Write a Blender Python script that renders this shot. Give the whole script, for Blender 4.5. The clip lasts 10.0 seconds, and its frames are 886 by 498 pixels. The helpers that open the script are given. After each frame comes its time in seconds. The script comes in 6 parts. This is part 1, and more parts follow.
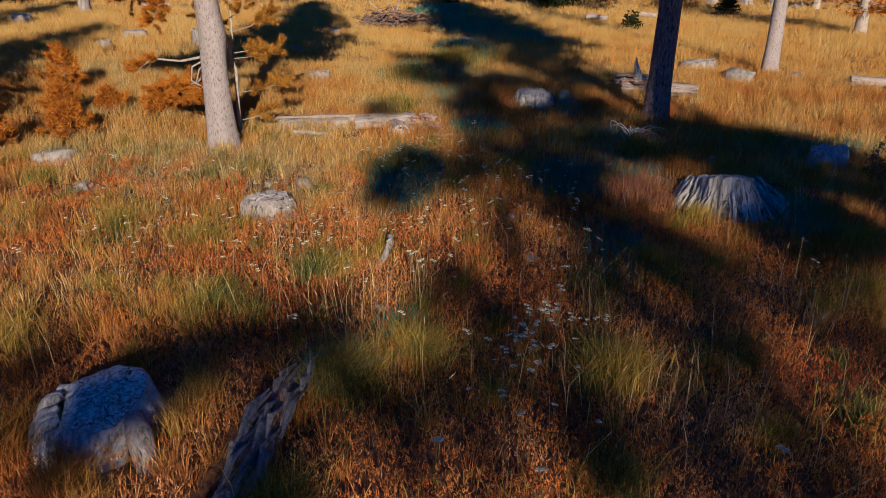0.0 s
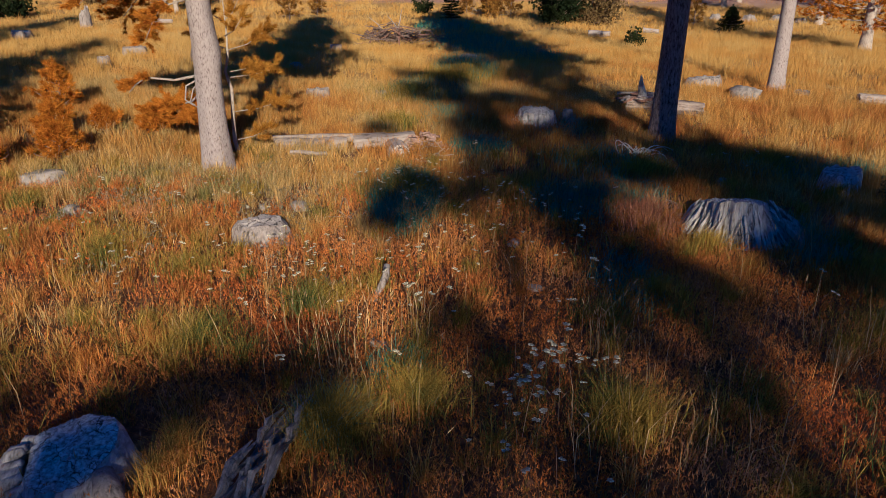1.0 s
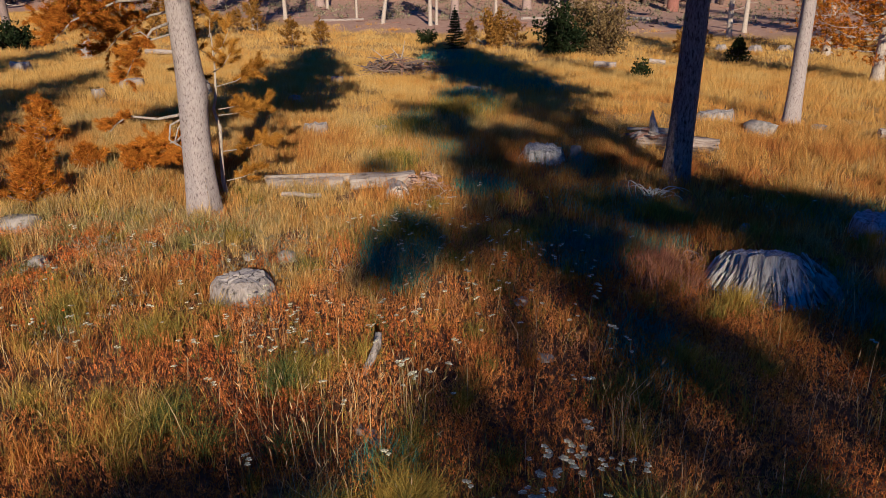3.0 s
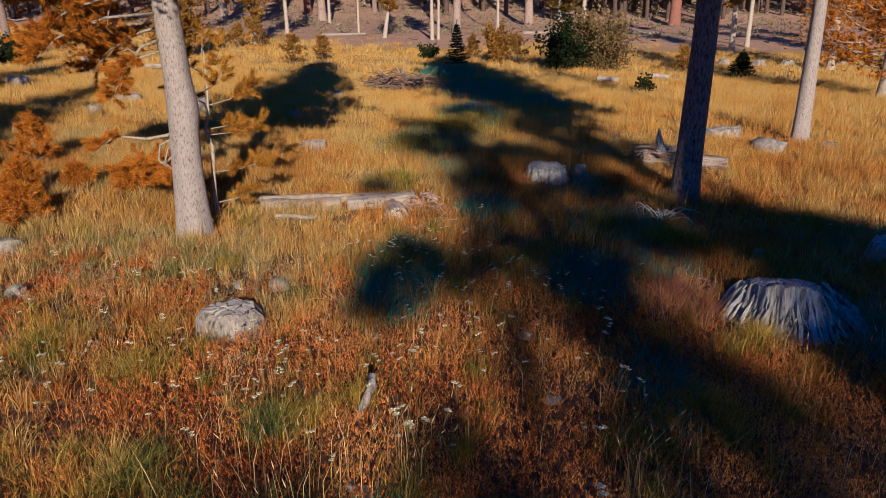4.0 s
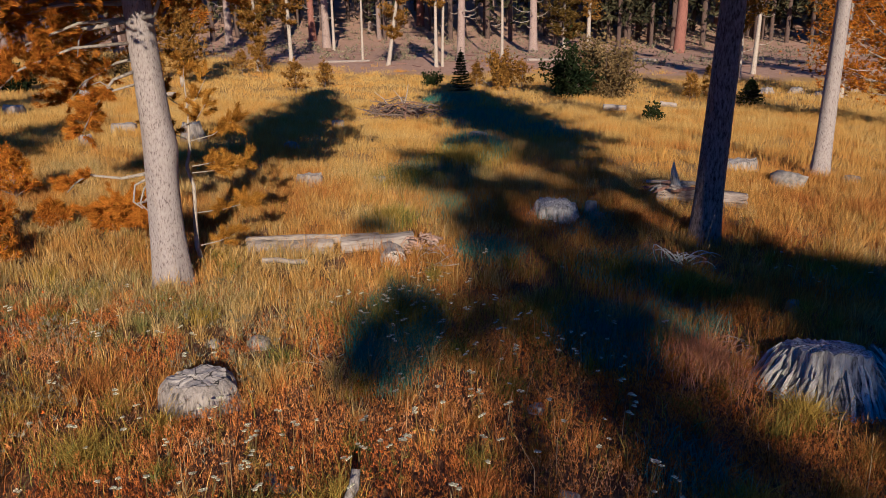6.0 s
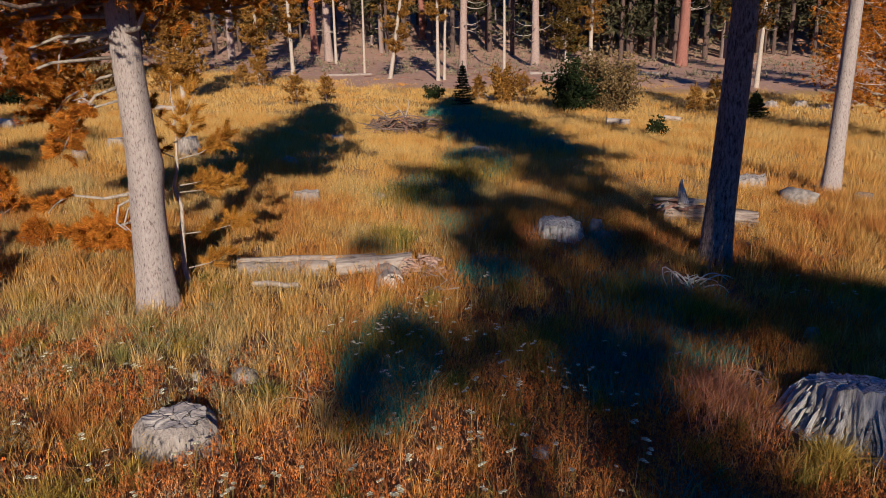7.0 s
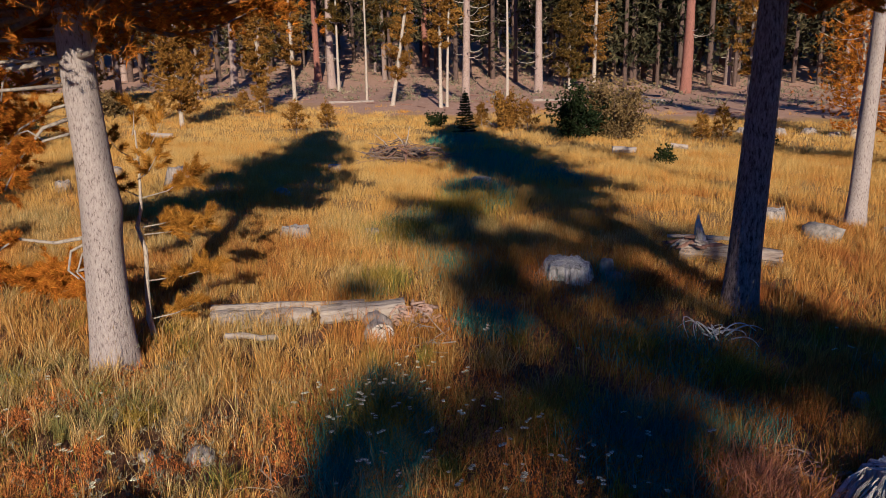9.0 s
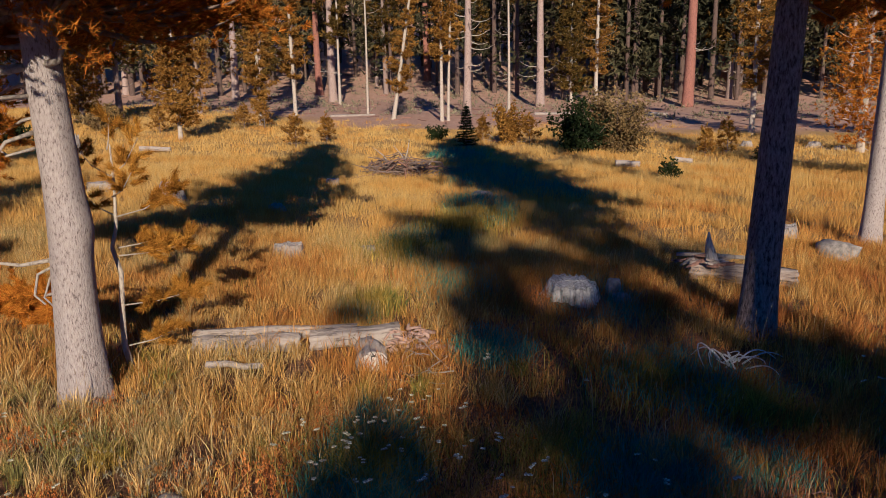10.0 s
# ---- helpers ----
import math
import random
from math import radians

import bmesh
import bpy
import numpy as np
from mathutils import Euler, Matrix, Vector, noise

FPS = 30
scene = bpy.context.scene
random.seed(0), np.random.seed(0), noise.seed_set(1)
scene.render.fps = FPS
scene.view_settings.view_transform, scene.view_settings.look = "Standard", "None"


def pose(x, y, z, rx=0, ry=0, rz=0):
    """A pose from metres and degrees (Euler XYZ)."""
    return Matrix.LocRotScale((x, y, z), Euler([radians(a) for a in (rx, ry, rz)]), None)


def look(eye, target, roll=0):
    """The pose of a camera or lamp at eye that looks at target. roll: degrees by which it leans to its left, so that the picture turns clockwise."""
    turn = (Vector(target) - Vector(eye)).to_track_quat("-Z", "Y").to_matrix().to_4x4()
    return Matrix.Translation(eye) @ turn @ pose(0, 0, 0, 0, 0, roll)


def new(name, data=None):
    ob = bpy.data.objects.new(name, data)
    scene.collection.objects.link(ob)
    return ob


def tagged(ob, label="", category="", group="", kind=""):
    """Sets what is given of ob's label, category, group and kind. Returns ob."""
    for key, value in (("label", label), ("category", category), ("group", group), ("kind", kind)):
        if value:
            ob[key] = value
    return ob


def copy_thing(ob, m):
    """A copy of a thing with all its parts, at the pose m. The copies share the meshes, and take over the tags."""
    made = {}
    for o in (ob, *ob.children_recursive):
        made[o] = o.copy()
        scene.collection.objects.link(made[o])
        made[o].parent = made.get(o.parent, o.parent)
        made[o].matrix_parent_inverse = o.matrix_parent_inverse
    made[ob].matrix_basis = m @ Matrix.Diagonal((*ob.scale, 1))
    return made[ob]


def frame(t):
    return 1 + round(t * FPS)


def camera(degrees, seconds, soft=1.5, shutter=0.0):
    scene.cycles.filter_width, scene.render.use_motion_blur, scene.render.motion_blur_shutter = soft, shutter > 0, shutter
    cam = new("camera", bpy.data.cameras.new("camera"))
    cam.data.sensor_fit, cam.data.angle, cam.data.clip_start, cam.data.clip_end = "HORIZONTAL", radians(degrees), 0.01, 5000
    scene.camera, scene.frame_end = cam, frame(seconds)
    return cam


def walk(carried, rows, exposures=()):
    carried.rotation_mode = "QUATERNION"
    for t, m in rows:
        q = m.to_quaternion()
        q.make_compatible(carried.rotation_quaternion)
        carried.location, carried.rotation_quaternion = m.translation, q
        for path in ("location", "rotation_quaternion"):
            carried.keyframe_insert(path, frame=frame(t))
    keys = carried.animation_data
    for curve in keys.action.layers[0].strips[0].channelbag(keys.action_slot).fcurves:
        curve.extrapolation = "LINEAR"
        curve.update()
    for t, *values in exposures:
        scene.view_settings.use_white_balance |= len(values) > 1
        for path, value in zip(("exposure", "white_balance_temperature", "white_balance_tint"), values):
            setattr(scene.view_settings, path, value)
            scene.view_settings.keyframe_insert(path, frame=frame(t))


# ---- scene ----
# A forest meadow in late low sun: the camera glides forward over dry grass towards a wood.

# ---- camera and walk ----
cam = camera(66.0, 10.0, soft=0.4)
EXPOSURE, KELVIN, TINT = 0.41, 4270.0, 8.5
SKY_STRENGTH = 0.029
SKY_TINT = (0.10, 0.95, 1.20)        # cool, greenish cast of the open shade
SUN_COLOR = (1.0, 0.65, 0.285)
PATH = [
    (0, (0.000, 0.000, 2.600, 67.80, 1.10, -0.40)),
    (0.5, (0.014, 0.166, 2.608, 68.36, 1.10, -0.30)),
    (1, (0.027, 0.339, 2.621, 68.94, 1.10, -0.21)),
    (1.5, (0.040, 0.519, 2.634, 69.51, 1.11, -0.11)),
    (2, (0.051, 0.704, 2.647, 70.08, 1.12, -0.01)),
    (2.5, (0.062, 0.891, 2.656, 70.63, 1.13, 0.08)),
    (4, (0.091, 1.487, 2.700, 72.23, 1.12, 0.34)),
    (4.5, (0.102, 1.688, 2.713, 72.75, 1.12, 0.43)),
    (5, (0.112, 1.891, 2.726, 73.26, 1.12, 0.53)),
    (5.5, (0.120, 2.094, 2.738, 73.77, 1.12, 0.62)),
    (7, (0.163, 2.708, 2.762, 75.33, 1.12, 0.91)),
    (7.5, (0.180, 2.925, 2.772, 75.85, 1.13, 1.00)),
    (8, (0.200, 3.147, 2.780, 76.38, 1.14, 1.08)),
    (8.5, (0.221, 3.374, 2.785, 76.91, 1.15, 1.16)),
    (9, (0.244, 3.611, 2.783, 77.46, 1.15, 1.23)),
    (9.5, (0.263, 3.859, 2.775, 78.01, 1.15, 1.30)),
    (10, (0.280, 4.112, 2.763, 78.57, 1.15, 1.38)),
]
walk(cam, [(t, pose(*p)) for t, p in PATH], exposures=((0.0, EXPOSURE, KELVIN, TINT), (10.0, EXPOSURE, KELVIN, TINT)))

# ---- sky and sun ----
SUN_ELEVATION = 18.8
SLOPE = math.tan(radians(SUN_ELEVATION))
DRIFT = -0.13                      # sideways step of a shadow for each metre ahead
w = bpy.data.worlds.new("sky")
scene.world = w
w.use_nodes = True
sky = w.node_tree.nodes.new("ShaderNodeTexSky")
sky.sky_type, sky.sun_disc = "NISHITA", False
sky.sun_elevation, sky.sun_rotation = radians(SUN_ELEVATION), radians(180 + 7.4)
sky.ozone_density, sky.dust_density, sky.air_density = 8.0, 0.0, 1.0
cast = w.node_tree.nodes.new("ShaderNodeMix")
cast.data_type, cast.blend_type = "RGBA", "MULTIPLY"
cast.inputs[0].default_value, cast.inputs[7].default_value = 1.0, (*SKY_TINT, 1)
w.node_tree.links.new(sky.outputs[0], cast.inputs[6])
w.node_tree.links.new(cast.outputs[2], w.node_tree.nodes["Background"].inputs[0])
w.node_tree.nodes["Background"].inputs[1].default_value = SKY_STRENGTH
sun = new("sun", bpy.data.lights.new("sun", "SUN"))
sun.data.energy, sun.data.angle, sun.data.color = 5.0, radians(0.55), SUN_COLOR
sun.matrix_world = look((0, 0, 30), (DRIFT, 1, 30 - math.tan(radians(SUN_ELEVATION))))

# ---- ground form ----
RISE_Y = [-400, -40, 0, 6, 10, 15, 20, 30, 40, 50, 60, 85, 100, 120, 150, 200, 400, 2500]
RISE_Z = [-3, -0.8, 0, 0.02, 0.08, 0.28, 0.45, 0.5, 0.75, 1.3, 2.1, 3.7, 6, 10.5, 18, 32, 90, 400]


def ground_z(x, y):
    """Height of the soil; takes numbers or arrays."""
    x, y = np.asarray(x, float), np.asarray(y, float)
    bumps = 0.02 * np.sin(1.7 * x + 0.6 * y) * np.sin(1.3 * y - 0.4 * x) + 0.012 * np.sin(4.1 * x + 1.0) * np.sin(3.7 * y + 2.0)
    return -0.035 * np.clip(x, -25, 25) + np.interp(y, RISE_Y, RISE_Z) + bumps


def gz(x, y):
    return float(ground_z(x, y))


# ---- mesh helpers ----
def array_mesh(name, verts, faces, mat, smooth=False):
    """A mesh from an array of corners and an array of equal-sided faces."""
    verts, faces = np.asarray(verts, np.float32), np.asarray(faces, np.int32)
    me = bpy.data.meshes.new(name)
    me.vertices.add(len(verts))
    me.vertices.foreach_set("co", verts.ravel())
    me.loops.add(faces.size)
    me.loops.foreach_set("vertex_index", faces.ravel())
    me.polygons.add(len(faces))
    me.polygons.foreach_set("loop_start", np.arange(0, faces.size, faces.shape[1], dtype=np.int32))
    if smooth:
        me.polygons.foreach_set("use_smooth", np.ones(len(faces), bool))
    me.update(calc_edges=True)
    me.materials.append(mat)
    return me


class Geo:
    """Collects corners and faces of one part."""

    def __init__(self):
        self.v, self.f = [], []

    def tube(self, pts, radii, seg=6, cap=True):
        pts = [Vector(p) for p in pts]
        start, side = len(self.v), None
        for n, p in enumerate(pts):
            way = (pts[min(n + 1, len(pts) - 1)] - pts[max(n - 1, 0)]).normalized()
            side = (way.orthogonal() if side is None else side - way * side.dot(way)).normalized()
            other = way.cross(side)
            for k in range(seg):
                a = 2 * math.pi * k / seg
                self.v.append(p + (side * math.cos(a) + other * math.sin(a)) * radii[n])
        for n in range(len(pts) - 1):
            for k in range(seg):
                a, b = start + n * seg + k, start + n * seg + (k + 1) % seg
                self.f.append((a, b, b + seg, a + seg))
        if cap:
            self.f.append(tuple(range(start + seg - 1, start - 1, -1)))
            last = start + (len(pts) - 1) * seg
            self.f.append(tuple(range(last, last + seg)))
        return self

    def mesh(self, name, mat, smooth=True):
        me = bpy.data.meshes.new(name)
        me.from_pydata([tuple(p) for p in self.v], [], self.f)
        if smooth:
            me.polygons.foreach_set("use_smooth", np.ones(len(me.polygons), bool))
        me.materials.append(mat)
        me.update()
        return me


def part(name, me, parent, label=""):
    """One mesh as a part under its thing."""
    ob = new(name, me)
    ob.parent = parent
    return tagged(ob, label) if label else ob


def thing(name, x, y, label, category, group="", z=None, turn=0.0):
    ob = new(name)
    ob.empty_display_size = 0.1
    ob.matrix_world = pose(x, y, gz(x, y) if z is None else z, 0, 0, turn)
    return tagged(ob, label, category, group)


def stuff(name, me, label, category):
    return tagged(new(name, me), label, category, kind="stuff")


# ---- materials ----
def nodes_of(name):
    m = bpy.data.materials.new(name)
    m.use_nodes = True
    t = m.node_tree
    return m, t.nodes, t.links, t.nodes["Principled BSDF"]


def ramp(nt, stops):
    r = nt.new("ShaderNodeValToRGB")
    e = r.color_ramp.elements
    while len(e) < len(stops):
        e.new(0.5)
    for k, (at, c) in zip(e, stops):
        k.position, k.color = at, (*c, 1)
    return r


def noise_node(nt, ln, scale, detail=4.0, rough=0.6, stretch=None, world=False):
    """Noise over object (or world) coordinates, stretched along the axes if asked."""
    if world:
        src = nt.new("ShaderNodeNewGeometry").outputs["Position"]
    else:
        src = nt.new("ShaderNodeTexCoord").outputs["Object"]
    if stretch:
        mp = nt.new("ShaderNodeMapping")
        mp.inputs["Scale"].default_value = stretch
        ln.new(src, mp.inputs["Vector"])
        src = mp.outputs[0]
    n = nt.new("ShaderNodeTexNoise")
    n.inputs["Scale"].default_value, n.inputs["Detail"].default_value, n.inputs["Roughness"].default_value = scale, detail, rough
    ln.new(src, n.inputs["Vector"])
    return n.outputs["Fac"]


def mixed(nt, ln, fac, a, b, kind="MIX"):
    m = nt.new("ShaderNodeMix")
    m.data_type, m.blend_type = "RGBA", kind
    for socket, v in ((m.inputs[0], fac), (m.inputs[6], a), (m.inputs[7], b)):
        if isinstance(v, (tuple, float, int)):
            socket.default_value = (*v, 1) if isinstance(v, tuple) else v
        else:
            ln.new(v, socket)
    return m.outputs[2]


def bump(nt, ln, bsdf, height, strength, distance=0.02):
    b = nt.new("ShaderNodeBump")
    b.inputs["Strength"].default_value, b.inputs["Distance"].default_value = strength, distance
    ln.new(height, b.inputs["Height"])
    ln.new(b.outputs[0], bsdf.inputs["Normal"])


def plant_material(name, stops, patch, dark, through_light=0.16, patch_scale=0.45, spread=0.5, toned=False, uneven=(0.42, 1.32)):
    """Leaf and blade: a colour for each piece, leaning to one end in patches of the ground, with some light let through."""
    m, nt, ln, bsdf = nodes_of(name)
    isl = nt.new("ShaderNodeNewGeometry").outputs["Random Per Island"]
    big = noise_node(nt, ln, patch_scale, 6.0, 0.66, world=True)
    add = nt.new("ShaderNodeMath")
    add.operation = "MULTIPLY_ADD"
    ln.new(isl, add.inputs[0])
    add.inputs[1].default_value = spread
    stretch = nt.new("ShaderNodeMapRange")
    stretch.inputs[1].default_value, stretch.inputs[2].default_value = 0.32, 0.68
    stretch.inputs[3].default_value, stretch.inputs[4].default_value = -0.25, 1.25 - spread
    ln.new(big, stretch.inputs[0])
    if toned:                       # each tuft has its own place on the ramp
        own = nt.new("ShaderNodeAttribute")
        own.attribute_name = "tone"
        lower = nt.new("ShaderNodeMath")
        lower.operation = "SUBTRACT"
        ln.new(own.outputs["Fac"], lower.inputs[0])
        lower.inputs[1].default_value = spread / 2
        ln.new(lower.outputs[0], add.inputs[2])
    else:
        ln.new(stretch.outputs[0], add.inputs[2])
    col = ramp(nt, stops)
    ln.new(add.outputs[0], col.inputs[0])
    tint = mixed(nt, ln, noise_node(nt, ln, patch_scale * 3.1, 2.0, world=True), (*patch,), (*dark,))
    c = mixed(nt, ln, 0.22, col.outputs[0], tint)
    wn = nt.new("ShaderNodeTexWhiteNoise")
    wn.noise_dimensions = "1D"
    ln.new(isl, wn.inputs["W"])
    shade = nt.new("ShaderNodeMapRange")
    shade.inputs[3].default_value, shade.inputs[4].default_value = uneven
    ln.new(wn.outputs["Value"], shade.inputs[0])
    c = mixed(nt, ln, 1.0, c, shade.outputs[0], "MULTIPLY")
    nt.remove(bsdf)
    d, tr, mx = nt.new("ShaderNodeBsdfDiffuse"), nt.new("ShaderNodeBsdfTranslucent"), nt.new("ShaderNodeMixShader")
    mx.inputs[0].default_value = through_light
    ln.new(c, d.inputs[0])
    ln.new(c, tr.inputs[0])
    ln.new(d.outputs[0], mx.inputs[1])
    ln.new(tr.outputs[0], mx.inputs[2])
    ln.new(mx.outputs[0], nt["Material Output"].inputs[0])
    return m


def bark_material(name, light, mid, dark, scale=1.0, relief=1.0):
    """Plated pine bark: upright scales with dark cracks between, and stains at a larger size."""
    m, nt, ln, bsdf = nodes_of(name)
    src = nt.new("ShaderNodeTexCoord").outputs["Object"]
    mp = nt.new("ShaderNodeMapping")
    mp.inputs["Scale"].default_value = (1, 1, 0.3)
    warp = nt.new("ShaderNodeTexNoise")
    warp.inputs["Scale"].default_value = 9 * scale
    off = mixed(nt, ln, 0.06, src, warp.outputs["Color"])
    ln.new(src, warp.inputs["Vector"])
    ln.new(off, mp.inputs["Vector"])
    v = nt.new("ShaderNodeTexVoronoi")
    v.feature = "DISTANCE_TO_EDGE"
    v.inputs["Scale"].default_value = 62 * scale
    ln.new(mp.outputs[0], v.inputs["Vector"])
    crack = ramp(nt, [(0.0, (0, 0, 0)), (0.10, (1, 1, 1))])
    ln.new(v.outputs["Distance"], crack.inputs[0])
    fine = noise_node(nt, ln, 58 * scale, 6.0, 0.7, (1, 1, 0.34))
    large = noise_node(nt, ln, 2.6, 3.0, 0.5, (1, 1, 0.5))
    plates = ramp(nt, [(0.38, dark), (0.45, mid), (0.60, light), (0.75, light)])
    ln.new(fine, plates.inputs[0])
    stain = mixed(nt, ln, large, plates.outputs[0], mid)
    stain = mixed(nt, ln, 0.55, stain, plates.outputs[0])
    c = mixed(nt, ln, 0.16, stain, mixed(nt, ln, crack.outputs[0], dark, stain))
    ln.new(c, bsdf.inputs["Base Color"])
    bsdf.inputs["Roughness"].default_value = 0.9
    both = mixed(nt, ln, 0.8, crack.outputs[0], fine)
    bump(nt, ln, bsdf, both, 0.9 * relief, 0.012 / scale)
    return m


def dead_wood_material(name, light, mid, dark, along=(1, 1, 0.12), scale=22.0):
    """Weathered grey wood with long cracks along the grain."""
    m, nt, ln, bsdf = nodes_of(name)
    grain = noise_node(nt, ln, scale, 6.0, 0.7, along)
    wide = noise_node(nt, ln, 3.0, 3.0, 0.6)
    r = ramp(nt, [(0.36, dark), (0.45, mid), (0.62, light), (0.8, light)])
    ln.new(grain, r.inputs[0])
    c = mixed(nt, ln, wide, r.outputs[0], mixed(nt, ln, 0.5, r.outputs[0], mid))
    ln.new(c, bsdf.inputs["Base Color"])
    bsdf.inputs["Roughness"].default_value = 0.85
    bump(nt, ln, bsdf, grain, 1.0, 0.03)
    return m


def rock_material(name, light, dark):
    m, nt, ln, bsdf = nodes_of(name)
    r = ramp(nt, [(0.35, dark), (0.6, light)])
    n = noise_node(nt, ln, 9.0, 7.0, 0.68)
    ln.new(n, r.inputs[0])
    ln.new(r.outputs[0], bsdf.inputs["Base Color"])
    bsdf.inputs["Roughness"].default_value = 0.9
    bump(nt, ln, bsdf, n, 0.8, 0.03)
    return m


def ground_material():
    """Brown thatch under the meadow, pinkish needle litter under the wood, with bare and littered patches."""
    m, nt, ln, bsdf = nodes_of("soil_and_litter")
    pos = nt.new("ShaderNodeNewGeometry").outputs["Position"]
    sep = nt.new("ShaderNodeSeparateXYZ")
    ln.new(pos, sep.inputs[0])
    edge = noise_node(nt, ln, 0.18, 4.0, 0.6, world=True)
    sway = nt.new("ShaderNodeMath")
    sway.operation = "MULTIPLY_ADD"
    sway.inputs[1].default_value = 16.0
    ln.new(edge, sway.inputs[0])
    west = nt.new("ShaderNodeMapRange")        # the meadow reaches further in on the west
    west.inputs[1].default_value, west.inputs[2].default_value = -30.0, -8.0
    west.inputs[3].default_value, west.inputs[4].default_value = -20.0, 0.0
    ln.new(sep.outputs["X"], west.inputs[0])
    ahead = nt.new("ShaderNodeMath")
    ln.new(sep.outputs["Y"], ahead.inputs[0])
    ln.new(west.outputs[0], ahead.inputs[1])
    ln.new(ahead.outputs[0], sway.inputs[2])
    wood = nt.new("ShaderNodeMapRange")
    wood.inputs[1].default_value, wood.inputs[2].default_value = 60.0, 64.0
    ln.new(sway.outputs[0], wood.inputs[0])
    fine = noise_node(nt, ln, 14.0, 6.0, 0.75, world=True)
    patch = noise_node(nt, ln, 0.7, 4.0, 0.6, world=True)
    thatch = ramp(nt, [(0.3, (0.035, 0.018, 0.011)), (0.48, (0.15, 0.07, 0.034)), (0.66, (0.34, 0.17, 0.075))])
    ln.new(fine, thatch.inputs[0])
    litter = ramp(nt, [(0.28, (0.16, 0.085, 0.06)), (0.45, (0.52, 0.31, 0.225)), (0.68, (0.72, 0.50, 0.39))])
    ln.new(noise_node(nt, ln, 3.0, 7.0, 0.75, world=True), litter.inputs[0])
    litter2 = mixed(nt, ln, patch, litter.outputs[0], (0.40, 0.24, 0.18))
    straw = ramp(nt, [(0.3, (0.22, 0.12, 0.035)), (0.5, (0.46, 0.28, 0.075)), (0.7, (0.60, 0.40, 0.12))])
    ln.new(fine, straw.inputs[0])
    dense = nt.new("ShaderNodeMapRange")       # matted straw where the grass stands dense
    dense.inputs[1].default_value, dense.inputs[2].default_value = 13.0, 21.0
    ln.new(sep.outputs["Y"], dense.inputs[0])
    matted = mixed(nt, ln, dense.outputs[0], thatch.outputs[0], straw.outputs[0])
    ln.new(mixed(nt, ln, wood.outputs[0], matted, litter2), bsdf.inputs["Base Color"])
    bsdf.inputs["Roughness"].default_value = 0.95
    bump(nt, ln, bsdf, fine, 0.7, 0.05)
    return m


GROUND = ground_material()
GOLD = plant_material("dry_golden_grass", [(0.0, (0.36, 0.10, 0.024)), (0.2, (0.55, 0.22, 0.034)), (0.4, (0.62, 0.34, 0.07)), (0.6, (0.66, 0.44, 0.145)), (0.78, (0.64, 0.51, 0.27)), (0.86, (0.34, 0.30, 0.08)), (1.0, (0.15, 0.19, 0.07))], (0.60, 0.32, 0.055), (0.60, 0.42, 0.13), patch_scale=0.42, spread=0.3, toned=True, uneven=(0.42, 1.35))
STRAW = plant_material("far_straw_grass", [(0.0, (0.42, 0.13, 0.03)), (0.25, (0.58, 0.27, 0.045)), (0.45, (0.62, 0.36, 0.075)), (0.7, (0.64, 0.43, 0.13)), (1.0, (0.62, 0.48, 0.22))], (0.60, 0.34, 0.07), (0.60, 0.42, 0.13), patch_scale=0.2, spread=0.25, toned=True, uneven=(0.75, 1.15))
RUST = plant_material("rusty_low_herbs", [(0.0, (0.26, 0.06, 0.02)), (0.25, (0.54, 0.16, 0.024)), (0.5, (0.68, 0.26, 0.04)), (0.78, (0.68, 0.32, 0.09)), (1.0, (0.58, 0.34, 0.20))], (0.60, 0.2, 0.03), (0.58, 0.28, 0.11), patch_scale=0.9, spread=0.4, uneven=(0.5, 1.35))
GREEN = plant_material("green_grass_tuft", [(0.0, (0.05, 0.12, 0.05)), (0.22, (0.17, 0.19, 0.05)), (0.45, (0.46, 0.31, 0.045)), (1.0, (0.66, 0.41, 0.06))], (0.34, 0.27, 0.04), (0.16, 0.19, 0.06), patch_scale=0.9, spread=0.5)
PALE = plant_material("pale_seed_heads", [(0.0, (0.45, 0.30, 0.13)), (1.0, (0.62, 0.47, 0.26))], (0.55, 0.4, 0.2), (0.5, 0.33, 0.15))
# green grass whose colour carries the teal cast of shade
SHADE_TEAL = plant_material("shade_toned_teal_grass", [(0.0, (0.06, 0.20, 0.17)), (0.5, (0.11, 0.32, 0.26)), (1.0, (0.22, 0.40, 0.26))], (0.10, 0.29, 0.22), (0.08, 0.24, 0.19), patch_scale=0.9, spread=0.5)
NEEDLE_YELLOW = plant_material("yellow_orange_needles", [(0.0, (0.22, 0.09, 0.008)), (0.5, (0.52, 0.24, 0.016)), (1.0, (0.66, 0.36, 0.035))], (0.5, 0.24, 0.018), (0.36, 0.17, 0.018), 0.15, 1.5, 0.8)
SAGE = plant_material("grey_green_herb", [(0.0, (0.17, 0.17, 0.11)), (0.6, (0.34, 0.30, 0.20)), (1.0, (0.48, 0.40, 0.28))], (0.3, 0.26, 0.17), (0.34, 0.28, 0.18))
NEEDLE = plant_material("orange_pine_needles", [(0.0, (0.20, 0.058, 0.004)), (0.4, (0.54, 0.185, 0.006)), (1.0, (0.74, 0.33, 0.012))], (0.55, 0.20, 0.006), (0.38, 0.14, 0.006), 0.15, 1.5, 0.8)
OCHRE = plant_material("ochre_pine_needles", [(0.0, (0.15, 0.07, 0.012)), (0.5, (0.34, 0.17, 0.024)), (1.0, (0.46, 0.26, 0.045))], (0.36, 0.18, 0.025), (0.24, 0.13, 0.03), 0.15, 0.4, 0.8)
